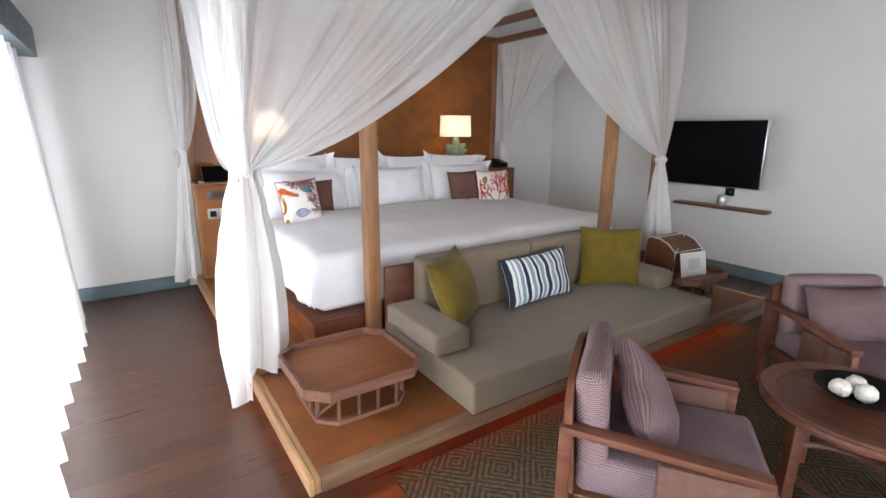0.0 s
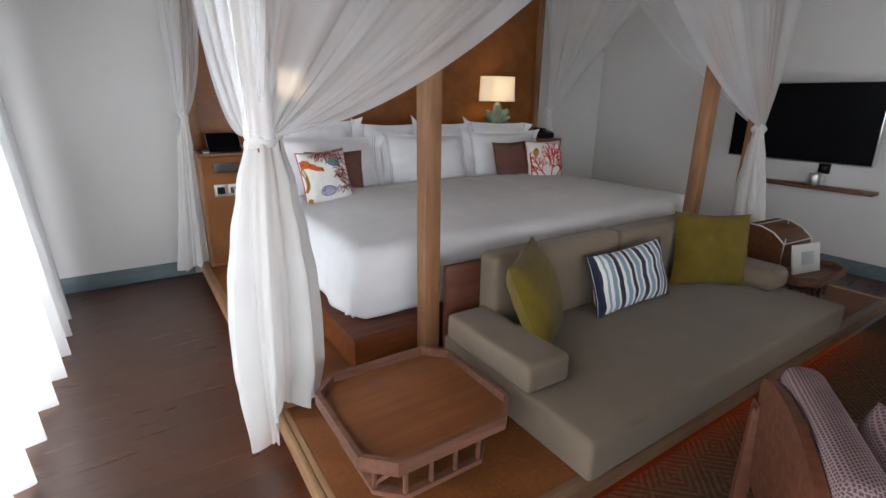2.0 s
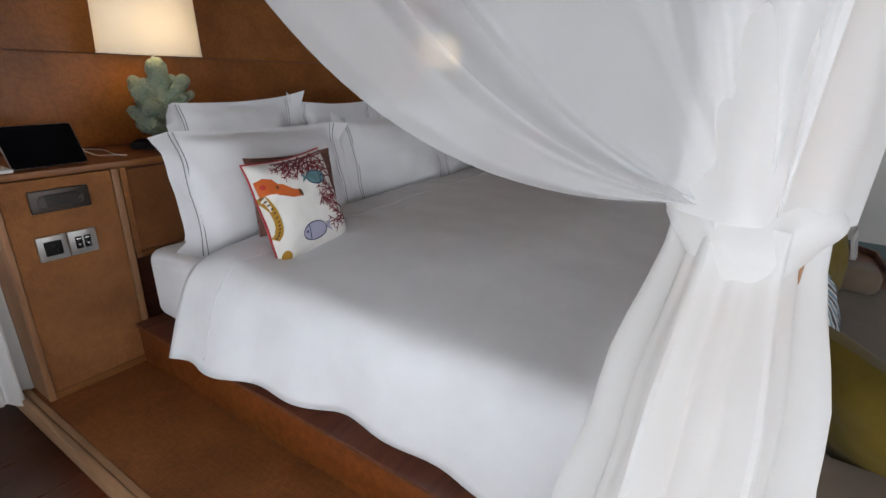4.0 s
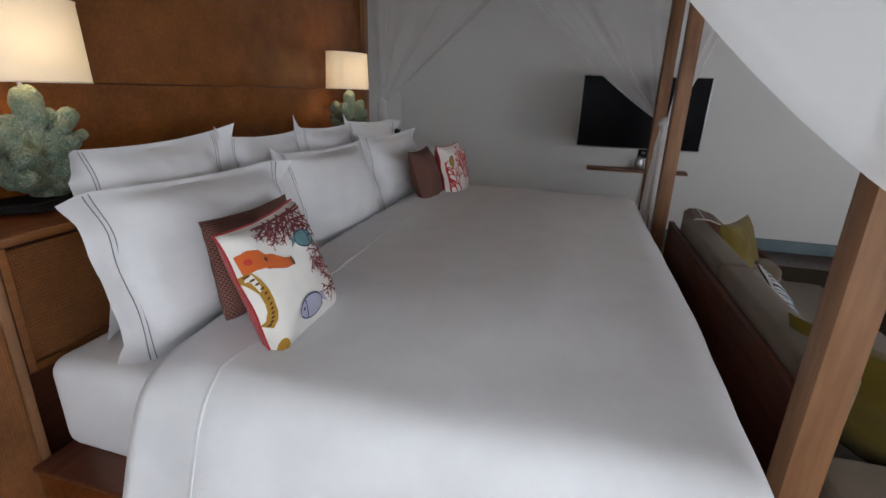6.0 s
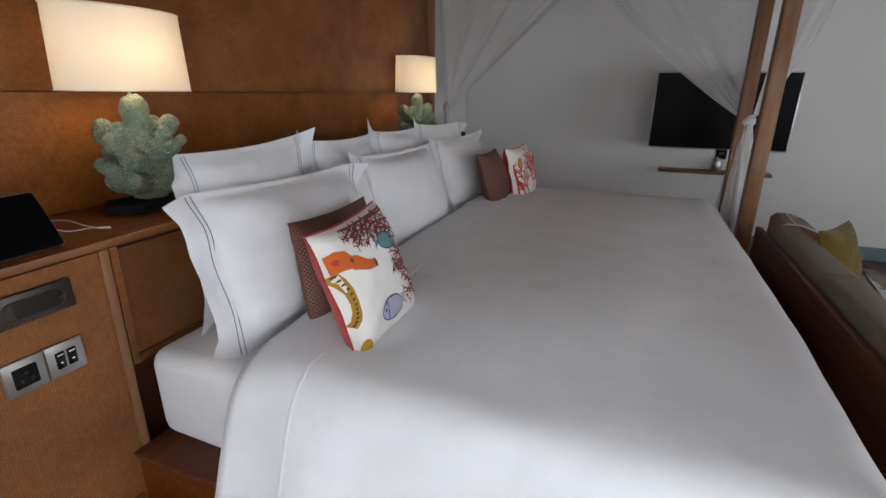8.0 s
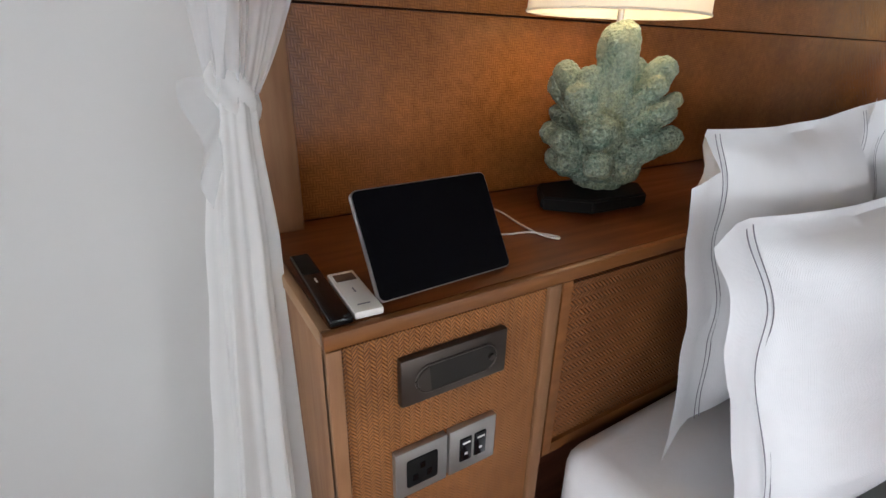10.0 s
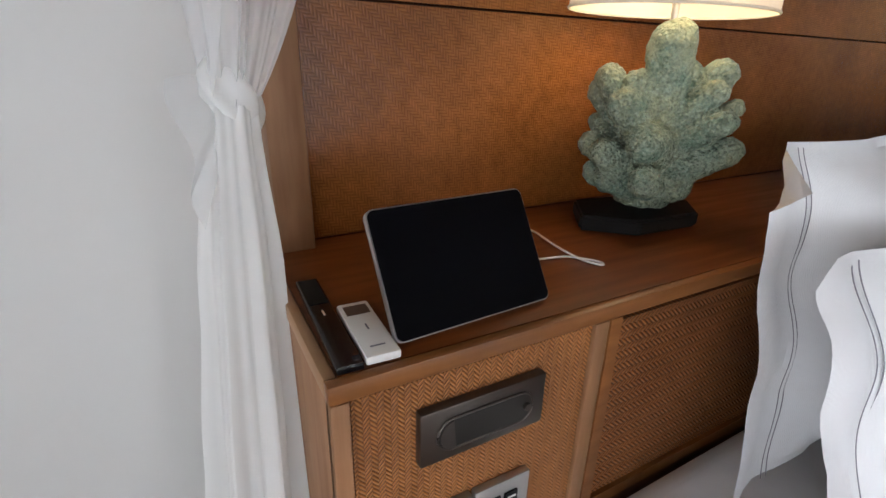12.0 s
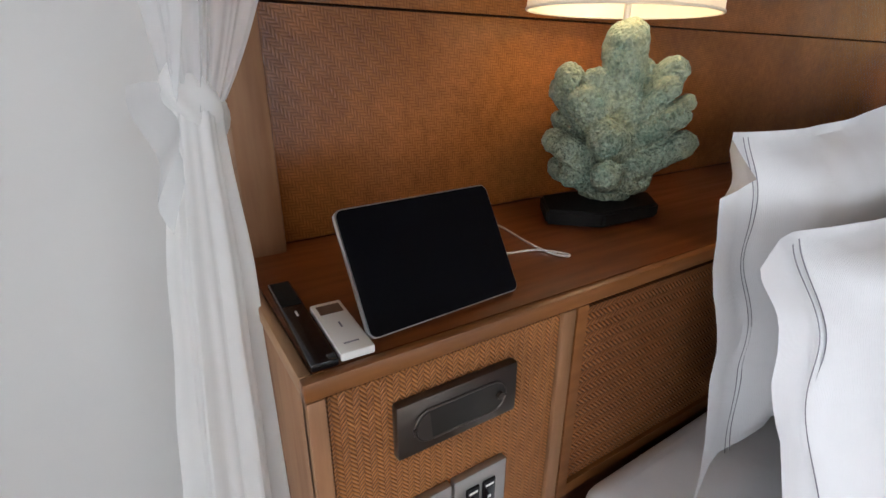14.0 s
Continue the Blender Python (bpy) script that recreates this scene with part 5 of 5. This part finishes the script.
def smooth_path(pts, n=8):
    pts = [Vector(p) for p in pts]
    out = []
    for i in range(len(pts) - 1):
        p0, p1, p2, p3 = pts[max(i - 1, 0)], pts[i], pts[i + 1], pts[min(i + 2, len(pts) - 1)]
        for k in range(n):
            t = k / n
            out.append(0.5 * ((2 * p1) + (p2 - p0) * t + (2 * p0 - 5 * p1 + 4 * p2 - p3) * t * t + (3 * p1 - p0 - 3 * p2 + p3) * t ** 3))
    return out + [pts[-1]]


part("charging_cable", tube(bmesh.new(), smooth_path(cab_pts), 0.0018, 6), WHITEPLASTIC, tb, "white charging cable")
part("plug", rod(bmesh.new(), (0.856, 5.08, 1.025), (0.88, 5.097, 1.006), 0.0042, n=8), WHITEPLASTIC, tb)

rc = thing("remote_control", "black remote control lying on the cabinet", "remote control", (0.605, 5.113, 0.9685), -2.2)
part("body", boxbm(-0.0138, 0.0138, -0.103, 0.103, 0.0, 0.009, bevel=0.002), BLACK, rc)
part("pad", boxbm(-0.0115, 0.0115, 0.03, 0.098, 0.0092, 0.0098), BLACKMATT, rc)
part("mark", boxbm(-0.001, 0.001, 0.0, 0.012, 0.0092, 0.0096), WHITEPLASTIC, rc)
ac = thing("handset", "white air-conditioner handset with a small grey screen", "remote control", (0.6385, 5.070, 0.9685), -2.5)
part("body", boxbm(-0.0185, 0.0185, -0.058, 0.058, 0.0, 0.010, bevel=0.0025), WHITEPLASTIC, ac)
part("screen", boxbm(-0.0135, 0.0135, 0.027, 0.048, 0.0102, 0.0108), plain("grey_brown_lcd", (0.10, 0.065, 0.05), 0.3), ac, "grey-brown screen")
part("mark", boxbm(-0.001, 0.001, -0.008, 0.004, 0.0102, 0.0107), GREYLINE, ac)
part("writing_bar", boxbm(-0.009, 0.007, -0.042, -0.040, 0.0102, 0.0107), GREYLINE, ac)

ph = thing("telephone", "black telephone on the far bedside cabinet", "telephone", (3.905, 5.15, 0.9685), -10)
part("body", boxbm(-0.075, 0.075, -0.08, 0.08, 0.0, 0.05, bevel=0.012), BLACKMATT, ph)
part("receiver", boxbm(-0.085, -0.03, -0.09, 0.09, 0.05, 0.105, bevel=0.018), BLACK, ph)
part("face", boxbm(-0.02, 0.07, -0.07, 0.06, 0.045, 0.075, bevel=0.008, m=pose(0, 0, 0, 14, 0, 0)), BLACK, ph)

# ---- television wall ----
tv = thing("television", "black flat television on a wall arm, switched off", "television")
TVM = Matrix.Translation((4.735, 3.14, 1.203)) @ pose(0, 0, 0, 0, -3, 1)
part("screen", boxbm(-0.018, -0.0155, -0.505, 0.505, -0.292, 0.298, m=TVM), SCREEN, tv, "glossy black screen")
part("housing", boxbm(-0.015, 0.025, -0.515, 0.515, -0.303, 0.308, bevel=0.006, m=TVM), SILVER, tv, "thin silver housing")
part("arm", boxbm(0.026, 0.39, -0.03, 0.03, -0.03, 0.03, bevel=0.005, m=TVM), BLACKMATT, tv)
part("wall_plate", boxbm(XE - 0.03, XE - 0.001, 2.99, 3.29, 1.07, 1.33, bevel=0.004), BLACKMATT, tv)
ws = solo("wall_shelf", boxbm(4.95, XE - 0.001, 2.635, 3.525, 0.662, 0.69, bevel=0.004), BROWN, "narrow brown wooden shelf below the television", "shelf")
pot = thing("metal_pot", "small shiny metal pot on the wall shelf", "pot", (5.015, 3.06, 0.6905))
part("body", lathe(bmesh.new(), [(0.0, 0.0), (0.042, 0.0), (0.046, 0.006), (0.044, 0.07), (0.04, 0.10), (0.036, 0.105), (0.0, 0.108)], 28), SILVER, pot)
part("lid_knob", rod(bmesh.new(), (0, 0, 0.107), (0, 0, 0.122), 0.007), SILVER, pot)
part("handle", tube(bmesh.new(), [(0, -0.044, 0.085), (0, -0.075, 0.08), (0, -0.08, 0.05), (0, -0.046, 0.025)], 0.005, 8), SILVER, pot)
sk = thing("wall_socket", "black square wall socket above the shelf", "socket")
part("plate", boxbm(XE - 0.012, XE - 0.001, 2.985, 3.07, 0.785, 0.87, bevel=0.003), BLACKMATT, sk)
part("insert", boxbm(XE - 0.016, XE - 0.0125, 3.005, 3.05, 0.805, 0.85, bevel=0.003), BLACK, sk)

# ---- floorboards ----
rnd = random.Random(12)
STOCK = {}
y = YS + 0.002
while y < YN - 0.02:
    w = 0.138
    x = XW + 0.001 - rnd.choice((0.0, 0.35, 0.7))
    while x < XE:
        ln = rnd.choice((1.4, 1.8, 2.2))
        x0, x1 = max(x, XW + 0.001), min(x + ln, XE - 0.001)
        if x1 - x0 > 0.02:
            key = round(x1 - x0, 3)
            if key not in STOCK:
                bm = boxbm(0, key - 0.0008, 0, w - 0.0007, -0.012, 0.0)
                STOCK[key] = link("floorboard", bm, FLOORWOOD, 0)
                ob = STOCK[key]
            else:
                ob = new("floorboard", STOCK[key].data)
            ob.location = (x0, y, rnd.uniform(-0.0003, 0.0))
            ob.parent = floor
        x += ln
    y += w
